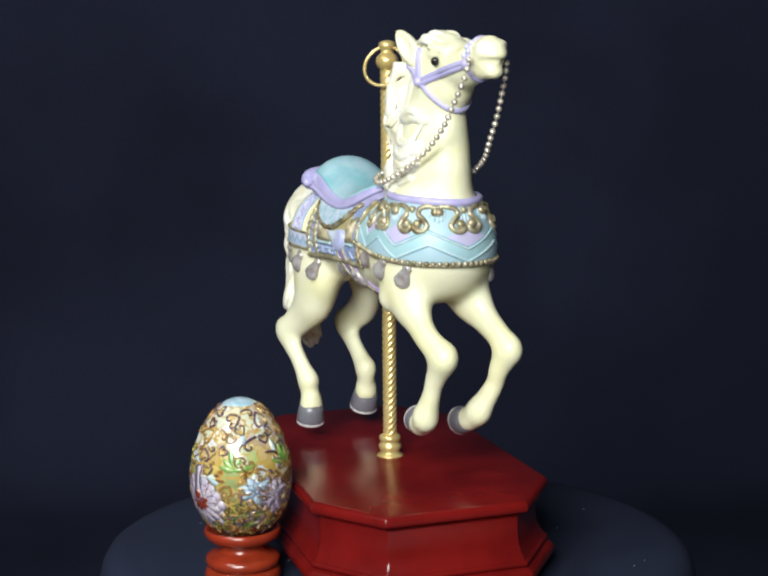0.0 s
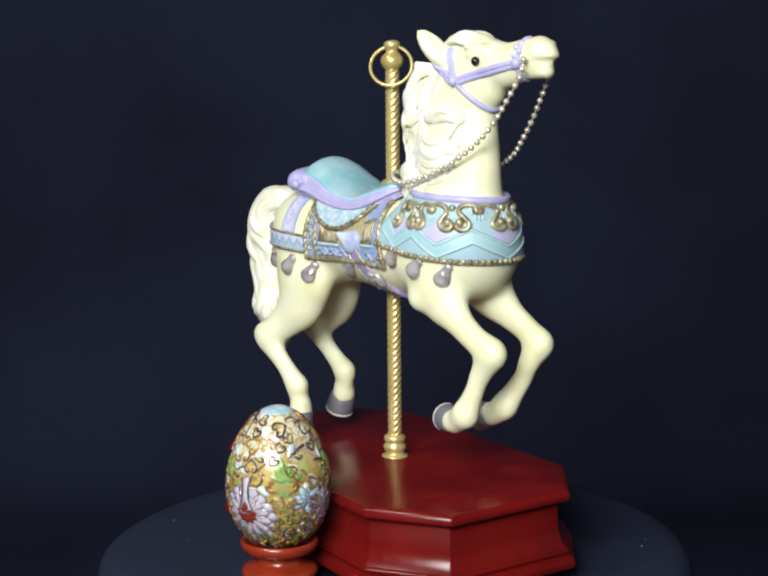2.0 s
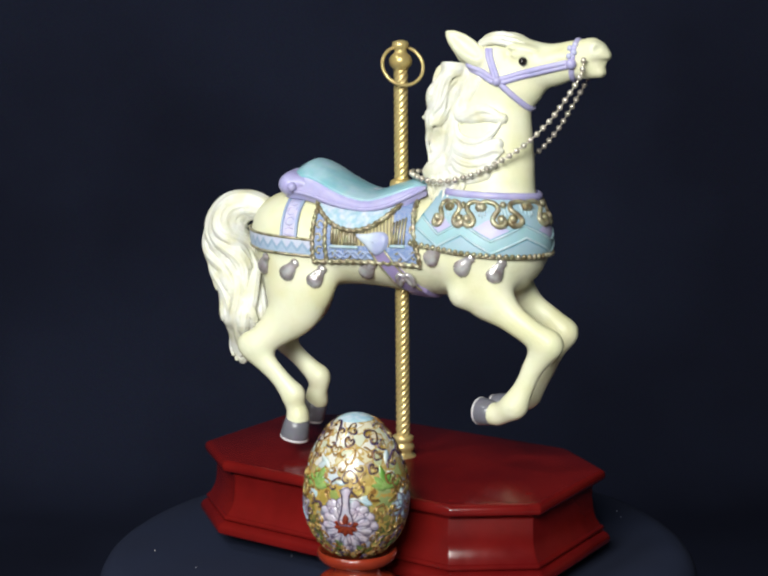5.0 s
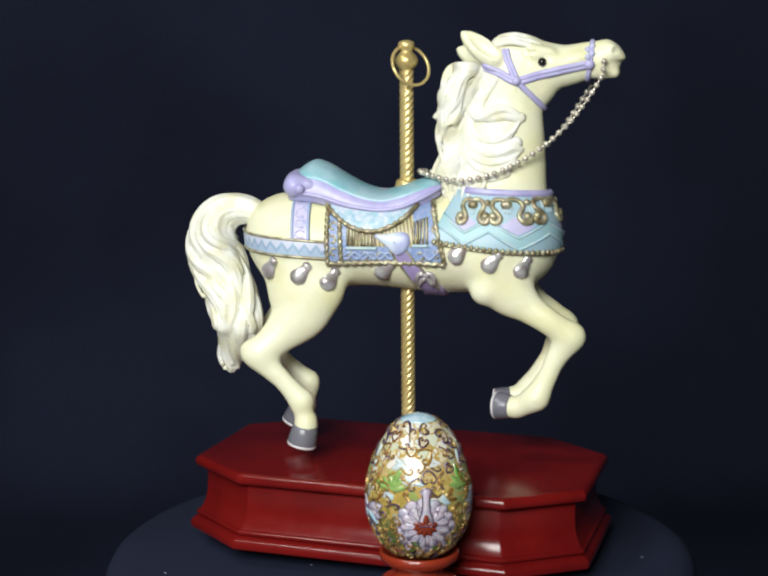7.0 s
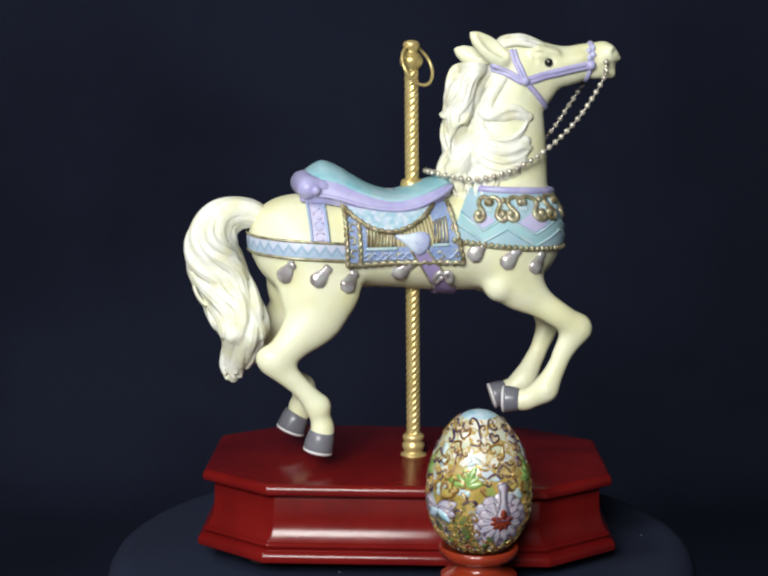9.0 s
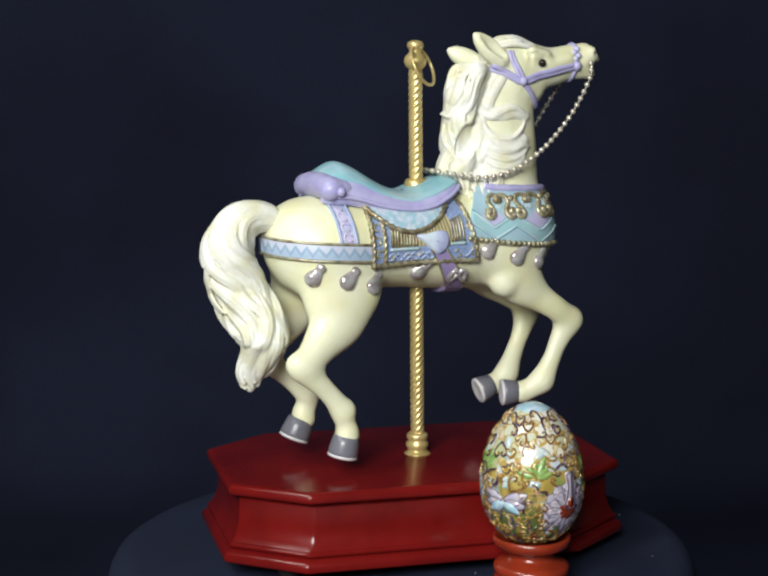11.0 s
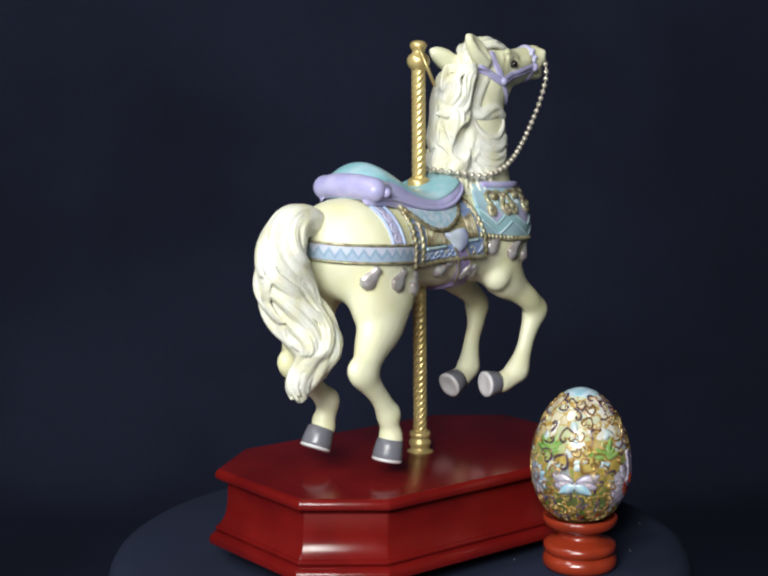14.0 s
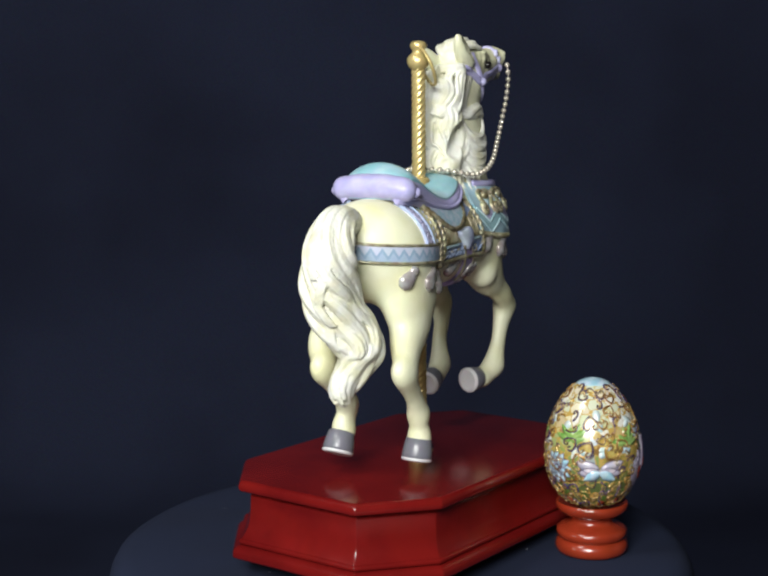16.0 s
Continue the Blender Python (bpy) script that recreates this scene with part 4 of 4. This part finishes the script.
    lock([(31.6, 175), (34.8, 167), (40.2, 163.2), (47.5, 163), (53.1, 167), (57, 172.6)], 1.3, 1.7, 3, 0.95)
    lock([(31, 167), (34.2, 160.4), (40.3, 157.2), (47.6, 157.2), (53.8, 159.6), (58.6, 158.4)], 1.9, 2.3, 5, 0.9)
    lock([(31, 161.5), (35.2, 155.4), (42.7, 152.4), (50.2, 153.4), (57, 157.4)], 1.8, 2.1, 4, 0.95)
    lock([(30, 156.4), (35.2, 151.2), (42.7, 148.6), (50.2, 149.8), (55.6, 153.6)], 1.6, 1.7, 4, 0.9)
    lock([(28, 151.6), (35.2, 147), (43.8, 145.6), (52, 148.4)], 1.5, 1.2, 3, 0.9)
    c.limb([(27.5, -17.0, 169.5, 3.2), (23.4, -15.6, 163.5, 7.0), (19.4, -13.2, 157, 5.2)], 1.0, cut=True)
    c.limb([(36.5, -20.0, 170.4, 1.8), (44, -20.2, 171.8, 3.9), (52.5, -18.8, 173.8, 2.0)], 0.8, cut=True)
    c.limb([(35, -19.6, 163.6, 0.8), (43, -19.8, 160.2, 1.5), (52, -18.8, 161.8, 1.2)], 0.6, cut=True)
    c.limb([(50, -19.0, 156.4, 0.8), (55.5, -17.6, 155.6, 1.8)], 0.6, cut=True)
    # short ends over the collar
    for x0, x1, z1 in ((14, 18, 135), (18.5, 21.5, 133.5), (23, 25.5, 132.6), (27.5, 29.5, 132.6), (32, 32.5, 134.5), (36, 35.5, 137)):
        lock([(x0, 147), (x0 + 2.4, 142.5), (x1 - 0.6, 138.5), (x1, z1)], 1.6, 2.2, 3, 1.0)
    v, f = c.skin()
    part("mane", v, f, MANE, HORSE, "ivory mane carved in wavy locks")
    # forelock
    c = Clay((36, -16, 194), (74, 16, 222), 0.55)
    for k, y in enumerate(np.linspace(-8.5, 8.5, 10)):
        w = 0.9 * math.sin(2.3 * k)
        c.limb(curve([(40, y * 0.5, 206, 1.4), (46, y * 0.9 + w, 212.4 - 0.04 * y * y, 1.4 + 0.4 * (k % 2)), (53, y * 1.1 - w, 213.9 - 0.05 * y * y + 0.4 * w, 1.4 + 0.4 * (k % 2)), (59, y * 1.15 + w, 213.0 - 0.05 * y * y + 0.9 * w, 1.5), (64.5 + w, y * 1.0, 210.2 - 0.03 * y * y + w, 1.2), (67.5 + w, y * 0.9, 208.6 - 0.03 * y * y + 0.6 * w, 0.7)], 4), 0.3)
    c.limb([(42, 0, 204, 5, 1.2), (50, 0, 206.5, 5.6, 1.2), (58, 0, 206, 5.2, 1.2)], 0.5)
    v, f = c.skin()
    part("forelock", v, f, MANE, HORSE, "small carved forelock")


build_mane()


def build_tail():
    c = Clay((-122, -26, 34), (-66, 24, 146), 0.65)
    mid = curve([(-74, 0, 123.5, 5), (-80, 0, 127, 7), (-88, 0, 128, 8.6), (-95.5, -0.5, 125, 10.4), (-100.3, -0.5, 117.5, 12), (-100.8, 0, 109, 13), (-98, 1, 99, 13.8), (-94, 0, 88, 13.6),
                 (-88.8, -5, 77.5, 13.2), (-86.6, -8, 68.5, 11.6), (-88.2, -6.5, 61, 9), (-92, -2, 52, 7), (-92, -2, 45.5, 4.2)], 6)
    m = len(mid) - 1
    across = []
    for i in range(m + 1):
        tan = mid[min(i + 1, m)][:3] - mid[max(i - 1, 0)][:3]
        tan /= np.linalg.norm(tan)
        e1 = np.cross(tan, (0, 1, 0))
        across.append(e1 / (np.linalg.norm(e1) + 1e-9))
    side = np.array([0, 0.92, 0])
    c.limb([(x, y, z, 0.62 * r) for x, y, z, r in mid], 0.8)
    for k in range(14):
        ph, end = 2 * math.pi * k / 14, (1.0, 0.97)[k % 2]
        lock_mid = []
        for j in range(4):
            rows = []
            for i in range(int(end * m) + 1):
                x, y, z, r = mid[i]
                t = i / m
                late = min(1, 2.2 * t)
                a = ph + 2.2 * t + 0.7 * math.sin(11 * t + 0.25 * k) * late
                tip = max(0.0, t - end + 0.14) / 0.14
                rad = (0.68 + 0.12 * math.sin(16 * t + 2.3 * k) * late) * r
                b = a + (j - 1.5) * 0.70 * (1 - 0.5 * tip)
                if j == 0:
                    q = rad * (math.cos(a) * across[i] + math.sin(a) * side)
                    lock_mid.append((x + q[0], y + q[1], z + q[2], 0.20 * r * (1 - 0.4 * tip)))
                off = rad * (math.cos(a) * across[i] + math.sin(a) * side) + 0.23 * r * (math.cos(b) * across[i] + math.sin(b) * side)
                rows.append((x + off[0], y + off[1], z + off[2], max(0.6, 0.075 * r * (1 - 0.4 * tip) + 0.28)))
            c.limb(rows, 0.3)
        c.limb([(x, y, z, 0.8 * r0) for x, y, z, r0 in lock_mid], 0.6)
    # loose curling ends that break the outline
    for t0, a0, turn in ((0.30, 2.6, 0.5), (0.38, 3.6, -0.4), (0.46, 2.9, 0.6), (0.52, 4.4, 0.5), (0.58, 3.3, -0.5), (0.64, 5.2, 0.5), (0.70, 2.4, 0.5), (0.74, 4.0, -0.5), (0.80, 5.6, 0.5), (0.42, 5.3, 0.4), (0.56, 1.9, -0.4)):
        for j in (-1, 0, 1):
            rows = []
            for q in np.linspace(0, 1, 9):
                i = min(m, int(round((t0 + 0.13 * q) * m)))
                x, y, z, r = mid[i]
                a = a0 + turn * q + 0.11 * j
                off = r * (0.84 + 0.20 * math.sin(2.2 * q)) * (math.cos(a) * across[i] + math.sin(a) * side)
                rows.append((x + off[0], y + off[1], z + off[2], 1.25 * (1 - 0.5 * q)))
            c.limb(rows, 0.35)
    v, f = c.skin()
    part("tail", v, f, MANE, HORSE, "long ivory tail carved in curling strands")


build_tail()


def build_hooves():
    for c, axis, r, l in (((-49.8, -21.4, 20.4), (-0.22, 0.04, -1), 6.4, 1.0), ((-58.3, 16.2, 22.0), (-0.42, 0.05, -1), 6.7, 1.0), ((53.4, -11.6, 30.4), (-1, 0.36, -0.02), 5.9, 0.84), ((53.0, 14.8, 29.2), (-1, 0.1, -0.32), 6.0, 0.84)):
        part("hoof", *lathe([(r - 1.4, -0.8), (r - 0.2, 0), (r + 0.5, 3.5 * l), (r + 1.0, 7.6 * l), (r + 0.9, 9.2 * l), (r + 0.2, 9.8 * l)], 28, c, axis), HOOF, HORSE, "grey glossy hoof")
        part("sole", *lathe([(r + 0.6, 8.9 * l), (r + 1.1, 9.3 * l), (r + 1.0, 10.3 * l), (r - 0.3, 10.9 * l), (r - 1.4, 10.5 * l), (0, 10.2 * l)], 28, c, axis), SOLE, HORSE, "pale grey hoof sole")


build_hooves()


def build_head_tack():
    def head(x, z, off=0.5, s=-1):
        return on_side(x, z, off, s)
    for s in (-1, 1):
        paths = (
            [(39, 199), (47, 195.5), (55, 191.8), (66, 194.5), (78, 197.2), (90, 199.6)],
            [(55, 191.8), (53, 197), (50.6, 202.5), (49.6, 207)],
        )
        for j, path in enumerate(paths):
            cords = []
            for o in (-0.85, 0.85):
                rows = strand(head(x + (o if j else 0), z + (0 if j else o), 0.1, s) for x, z in curve(path, 6))
                cords.append(tube(rows, 1.4 if j < 1 else 1.2, 10))
            part("bridle_strap", *joined(cords), LAVENDER, HORSE, "lavender double-corded bridle strap")
        p = head(55, 191.8, 0.8, s)
        part("bridle_knot", *ball(head(90, 199.6, 0.6, s), 2.7, 10, 6), LAVENDER, HORSE, "lavender bridle knot")
        part("bridle_knot", *ball(p, 2.4, 10, 6), LAVENDER, HORSE, "lavender bridle knot")
        e = np.array((67.4, s * 11.2, 200.9))
        part("eye", *ball(e, 2.15, 14, 8), BLACK, HORSE, "glossy black painted eye")
    # throat strap under the jaw, from knot to knot
    under = []
    d = np.array([0.713, 0, -0.701])
    for a in np.linspace(0.0, math.pi, 40):
        w = math.cos(a) * np.array([0, 1.0, 0]) + math.sin(a) * d
        p, n = cast(np.array([55, 0, 191.8]) + 40 * w, -w)
        if p is not None:
            under.append(p - n * 0.3)
    part("throat_strap", *tube(under, 1.6, 10), LAVENDER, HORSE, "lavender throat strap")
    # noseband all round the muzzle
    ring = []
    for a in np.linspace(0, 2 * math.pi, 48, endpoint=False):
        w = np.array([0.12 * math.sin(a), math.cos(a), math.sin(a)])
        p, n = cast(np.array([90.5, -1.2, 202]) + 40 * w, -w)
        if p is not None:
            ring.append(p - n * 0.3)
    part("noseband", *tube(ring, 1.5, 10, closed=True), LAVENDER, HORSE, "lavender noseband")
    for s in (-1, 1):
        buds = [ball(p, 1.5, 8, 5) for p in strand(head(x, z, 0.5, s) for x, z in ((89, 203), (91.5, 204.6), (89.2, 206.4), (91.6, 208)))]
        part("noseband_buds", *joined(buds), STRAPPAINT, HORSE, "small lilac flower buds on the noseband")
    # bead reins, hanging from the bit to the withers
    for s in (-1, 1):
        high = [(97, -11.5, 201), (96, -12.6, 194), (89, -14.0, 182.5), (80.5, -14.8, 171.5), (68.5, -16.8, 160.5)] if s < 0 else [(98, 7.5, 199.5), (93, 9.7, 192.4), (83, 12.3, 176.5), (75.2, 13.4, 165.5), (66, 16.5, 157)]
        path = curve(high + [(54, s * 20, 151.5), (40, s * 21.5, 146), (27, s * 20, 144), (16, s * 15, 145.5), (9, s * 8, 147), (6.5, 0, 147.5)], 10)
        row = even(path, 4.1)
        part("bead_rein", *joined([ball(p, 1.48, 10, 7) for p in row] + [tube(path, 0.42, 6)]), CHAIN, HORSE, "ball-chain rein of pale metal beads")


build_head_tack()


# ---- the egg and its stand ----
EGG_H = (14.8, -88.9)          # in the horse's space
_t = radians(PHI + HORSE_YAW)
EGG_AT = (BOX_AT[0] + EGG_H[0] * math.cos(_t) - EGG_H[1] * math.sin(_t), BOX_AT[1] + EGG_H[0] * math.sin(_t) + EGG_H[1] * math.cos(_t))
EGG_LOW, EGG_HIGH, EGG_R = 22.5, 90.0, 24.0


def egg_radius(z):
    t = (z - EGG_LOW) / (EGG_HIGH - EGG_LOW)
    s = min(1, max(-1, 2 * t - 1))
    return EGG_R * math.sqrt(max(0, 1 - s * s)) * (1 - 0.13 * s + 0.0 * s * s) * 0.992


def on_egg(az, z, off=0.0):
    """Azimuth in degrees in the horse's space, height over the cloth."""
    a = radians(az)
    dz = 0.2
    slope = (egg_radius(z + dz) - egg_radius(z - dz)) / (2 * dz)
    n = np.array([math.cos(a), math.sin(a), -slope])
    n /= np.linalg.norm(n)
    return np.array([egg_radius(z) * math.cos(a), egg_radius(z) * math.sin(a), z]) + n * off


def egg_spot(az, z, u, v, off):
    """A point u mm round and v mm up from az, z on the egg."""
    zz = min(EGG_HIGH - 0.3, max(EGG_LOW + 0.3, z + v * 0.93))
    return on_egg(az + math.degrees(u / max(4, egg_radius(zz))), zz, off)


PETAL_SHAPE = [(t, math.sin(math.pi * t ** 0.8) ** 0.8) for t in np.linspace(0, 1, 11)]


def egg_patch(az, z, along, wide, tilt, off, n=10, bulge=0.07, shape=PETAL_SHAPE):
    """A petal or leaf laid on the egg."""
    verts, faces = [], []
    ts, ws = [p[0] for p in shape], [p[1] for p in shape]
    for j, lift in ((0, off), (1, -0.5)):
        for i in range(n + 1):
            t = i / n
            w = wide * float(np.interp(t, ts, ws)) + 0.05
            for k in (-1, 0, 1):
                u, v = t * along, k * w / 2
                du, dv = u * math.cos(tilt) - v * math.sin(tilt), u * math.sin(tilt) + v * math.cos(tilt)
                verts.append(egg_spot(az, z, du, dv, lift + (bulge if k == 0 and j == 0 else 0)))
    m = 3 * (n + 1)
    for i in range(n):
        for k in (0, 1):
            a = i * 3 + k
            faces.append([a, a + 3, a + 4, a + 1])
        faces.append([i * 3, i * 3 + m, i * 3 + 3 + m, i * 3 + 3])
        faces.append([i * 3 + 2, i * 3 + 5, i * 3 + 5 + m, i * 3 + 2 + m])
    return verts, faces


def egg_rim(az, z, along, wide, tilt, off, r=0.2, shape=PETAL_SHAPE):
    """The wire round a petal."""
    pts = []
    for k, run in ((-1, shape[1:]), (1, shape[::-1][1:-1])):
        for t, w in run:
            u, v = t * along, k * w * wide / 2
            pts.append(egg_spot(az, z, u * math.cos(tilt) - v * math.sin(tilt), u * math.sin(tilt) + v * math.cos(tilt), off))
    return tube(pts, r, 5, closed=True)


HOOK = curve([(0, -1.0), (0.55, -0.55), (1.0, 0.1), (0.98, 0.7), (0.55, 0.95), (0.2, 0.62), (0.42, 0.34)], 4)


def egg_hook(az, z, size, turn, hand, r, off, swell=1.0):
    """One curling half of a heart-shaped scroll."""
    pts = []
    for x, y in HOOK:
        u, v = hand * x * size * swell, y * size * swell
        pts.append(egg_spot(az, z, u * math.cos(turn) - v * math.sin(turn), u * math.sin(turn) + v * math.cos(turn), off))
    return tube(pts, r, 5)


def build_egg():
    root = new("cloisonne_egg")
    zs = EGG_LOW + (EGG_HIGH - EGG_LOW) * (0.5 - 0.5 * np.cos(np.linspace(0, math.pi, 48)))
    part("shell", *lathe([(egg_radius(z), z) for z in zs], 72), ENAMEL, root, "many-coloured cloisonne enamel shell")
    cap = [(egg_radius(z) + 0.25, z) for z in np.linspace(87.3, 89.9, 8)]
    part("cap", *lathe([(cap[0][0] - 0.6, 87.1)] + cap + [(0, 90.2)], 36), BLUEPETAL, root, "pale blue enamel cap")
    # big chrysanthemum
    fa, fz = -76.5, 43.5
    rims = []
    blunt = [(0, 0.15), (0.3, 0.55), (0.6, 0.92), (0.8, 1.0), (0.93, 0.75), (1, 0.2)]
    for ring, n, l, w, off in ((0, 15, 14.5, 6.2, 0.14), (1, 13, 11.0, 5.4, 0.24)):
        for i in range(n):
            tl = 2 * math.pi * (i + 0.5 * ring) / n
            part("petal", *egg_patch(fa, fz, l + 0.8 * math.sin(5.3 * i), w, tl, off, shape=blunt), PETAL, root, "lilac-white enamel petal")
            rims.append(egg_rim(fa, fz, l + 0.8 * math.sin(5.3 * i), w, tl, off + 0.05, 0.17, blunt))
    for tl in (0.15, -0.5, -1.1, -1.7, -2.3, -2.9, -3.4):
        part("flower_centre", *egg_patch(fa, fz + 1.0, 5.6, 3.2, tl, 0.75), RUST, root, "rust-red enamel flower centre")
    vase = [(0, 0.1), (0.06, 0.75), (0.15, 1.0), (0.25, 0.92), (0.4, 0.6), (0.6, 0.45), (0.8, 0.5), (0.92, 0.8), (1, 0.3)]
    part("bud", *egg_patch(fa, fz, 19.5, 6.4, 1.57, 0.5, n=16, bulge=0.3, shape=vase), PETAL, root, "pale enamel bud")
    rims.append(egg_rim(fa, fz, 19.5, 6.4, 1.57, 0.95, 0.3, vase))
    part("bud_spot", *egg_patch(fa, fz + 2, 5.0, 2.6, 1.57, 1.45), RUST, root, "rust-red drop")
    # a second flower and small blue blossoms
    for az, z, n, l, mtl in ((-5, 50, 9, 8.5, BLUEPETAL), (20, 47, 11, 10.0, PETAL), (70, 46, 14, 12, PETAL), (150, 48, 12, 9, BLUEPETAL)):
        for i in range(n):
            part("petal", *egg_patch(az, z, l, 4.6, 2 * math.pi * i / n, 0.2 + 0.1 * (i % 2)), mtl, root, "pale enamel petal")
            rims.append(egg_rim(az, z, l, 4.6, 2 * math.pi * i / n, 0.3))
    # butterfly
    ba, bz = -154, 47.5
    for tl, l, w, mtl in ((0.42, 13.0, 6.4, PETAL), (2.72, 13.0, 6.4, PETAL), (-0.1, 11.0, 5.5, PETAL), (3.24, 11.0, 5.5, PETAL), (-0.55, 9.0, 5, BLUEPETAL), (3.69, 9.0, 5, BLUEPETAL)):
        part("wing", *egg_patch(ba, bz, l, w, tl, 0.4 if mtl is PETAL else 0.7), mtl, root, "pale enamel butterfly wing")
        rims.append(egg_rim(ba, bz, l, w, tl, 0.5))
    part("outline_wirework", *joined(rims), OUTLINE, root, "fine dull wire round the petals")["kind"] = "stuff"
    # leaves
    for az, z in ((-116, 60), (-190, 62), (-30, 60), (40, 61), (100, 60)):
        for i, tl in enumerate((0.25, 0.75, 1.2, 1.75, 2.3, 2.85)):
            part("leaf", *egg_patch(az, z, 9.0 + 2.2 * math.sin(2.1 * i + az), 3.4, tl, 0.25), LEAFGREEN, root, "green enamel leaf")
    for i in range(26):
        part("leaf", *egg_patch(360 / 26 * i, 27.5 + 2.5 * (i % 3), 6.0, 3.0, 0.9 if i % 2 else 2.2, 0.3), RUST if i % 3 == 0 else DARKGREEN, root, "dark enamel leaf")
    rng = random.Random(7)
    for i in range(30):
        part("enamel_dab", *egg_patch(rng.uniform(-180, 180), rng.uniform(52, 80), rng.uniform(4, 7), rng.uniform(2.5, 4), rng.uniform(0, 6.3), 0.12), LEAFSPOT, root, "pale blue-white enamel dab")
    # gilt scrolls all over
    gilt, violet, under, taken = [], [], [], []
    clear = [(fa, fz + 1, 13), (fa, fz + 14, 5), (ba, bz + 1, 8.5), (20, 47, 8), (70, 46, 9)]
    clear = [(on_egg(az, z), r) for az, z, r in clear]
    for i in range(2600):
        z = lerp(EGG_LOW + 4, EGG_HIGH - 5, rng.random() * (0.36 if i % 2 else 1.0))
        az = rng.uniform(-180, 180)
        p = on_egg(az, z)
        size = rng.uniform(2.0, 3.9) * (0.68 if z < 43 else 1.0)
        if any(np.linalg.norm(p - q) < r for q, r in clear) or any(np.linalg.norm(p - q) < 0.93 * (size + r) for q, r in taken):
            continue
        taken.append((p, size))
        turn = rng.gauss(0, 0.9) + (math.pi if rng.random() < 0.35 else 0)
        single = rng.choice((-1, 1, 0, 0))
        dark = violet if rng.random() < (0.65 if z > 66 else 0.35) else under
        for hand in (-1, 1):
            if hand == single:
                continue
            dark.append(egg_hook(az, z, size, turn, hand, 0.46, 0.0))
            gilt.append(egg_hook(az, z, size, turn, hand, 0.30, 0.36, 0.84))
            if 43 < z < 60:
                gilt.append(egg_hook(az, z, size, turn, hand, 0.22, 0.25, 1.2))
    part("gilt_wirework", *joined(gilt), WIRE, root, "raised gilt scroll wires")["kind"] = "stuff"
    part("brown_scrollwork", *joined(under), BROWN, root, "brown and ochre enamel scrollwork")["kind"] = "stuff"
    part("violet_scrollwork", *joined(violet), VIOLETWIRE, root, "dark violet enamel scrolls")["kind"] = "stuff"
    return tagged(root, "cloisonne enamel egg with flowers and gilt scrolls on a wooden stand", "egg")


def build_stand():
    root = new("egg_stand")
    part("foot_ring", *lathe([(16.2, 0.2), (17.4, 0.6), (18.2, 2.2), (18.4, 4.0), (17.8, 6.2), (16.4, 7.4), (15.8, 7.8)], 48), STANDWOOD, root, "turned orange-red foot")
    part("middle_ring", *lathe([(15.8, 7.7), (17.0, 8.4), (17.9, 10.2), (17.7, 12.4), (16.0, 13.6), (12.6, 14.8), (10.8, 16.0), (10.4, 17.8), (11.4, 19.6)], 48), STANDWOOD, root, "turned orange-red waist")
    part("cup", *lathe([(11.8, 19.4), (14.0, 20.2), (16.6, 21.4), (18.0, 23.2), (18.4, 25.2), (18.0, 26.4), (17.2, 26.7), (16.0, 25.4), (12.0, 22.6), (0, 21.5)], 48), STANDWOOD, root, "turned orange-red cup")
    return tagged(root, "turned orange-red lacquered wooden egg stand", "egg stand")


EGG, EGGSTAND = build_egg(), build_stand()

# ---- the turntable turns; all that stands on it goes round with it ----
TURNS = [(0.0, -54.61), (0.5, -50.72), (1.0, -46.98), (1.5, -43.30), (2.0, -39.55), (2.5, -35.75), (3.0, -31.97), (3.5, -28.12), (4.0, -24.25),
         (5.25, -14.2), (6.5, -4.03), (7.0, 0.0), (7.5, 3.99), (8.0, 7.98), (8.5, 12.11), (9.0, 16.31), (10.25, 26.9), (11.5, 37.50), (12.0, 41.60),
         (12.5, 45.6), (13.0, 49.58), (13.5, 53.49), (14.0, 57.34), (14.5, 61.1), (15.0, 64.87), (15.5, 68.54), (16.0, 72.22)]


def motions():
    box = pose(BOX_AT[0] * MM, BOX_AT[1] * MM, DECK * MM, 0, 0, PHI)
    egg = pose(EGG_AT[0] * MM, EGG_AT[1] * MM, 0, 0, 0, PHI + HORSE_YAW)
    walk(TURNTABLE, [(t, pose(0, 0, 0, 0, 0, a)) for t, a in TURNS])
    walk(BOX, [(t, pose(0, 0, 0, 0, 0, a) @ box) for t, a in TURNS])
    walk(EGG, [(t, pose(0, 0, 0, 0, 0, a) @ egg) for t, a in TURNS])
    walk(EGGSTAND, [(t, pose(0, 0, 0, 0, 0, a) @ egg) for t, a in TURNS])


motions()
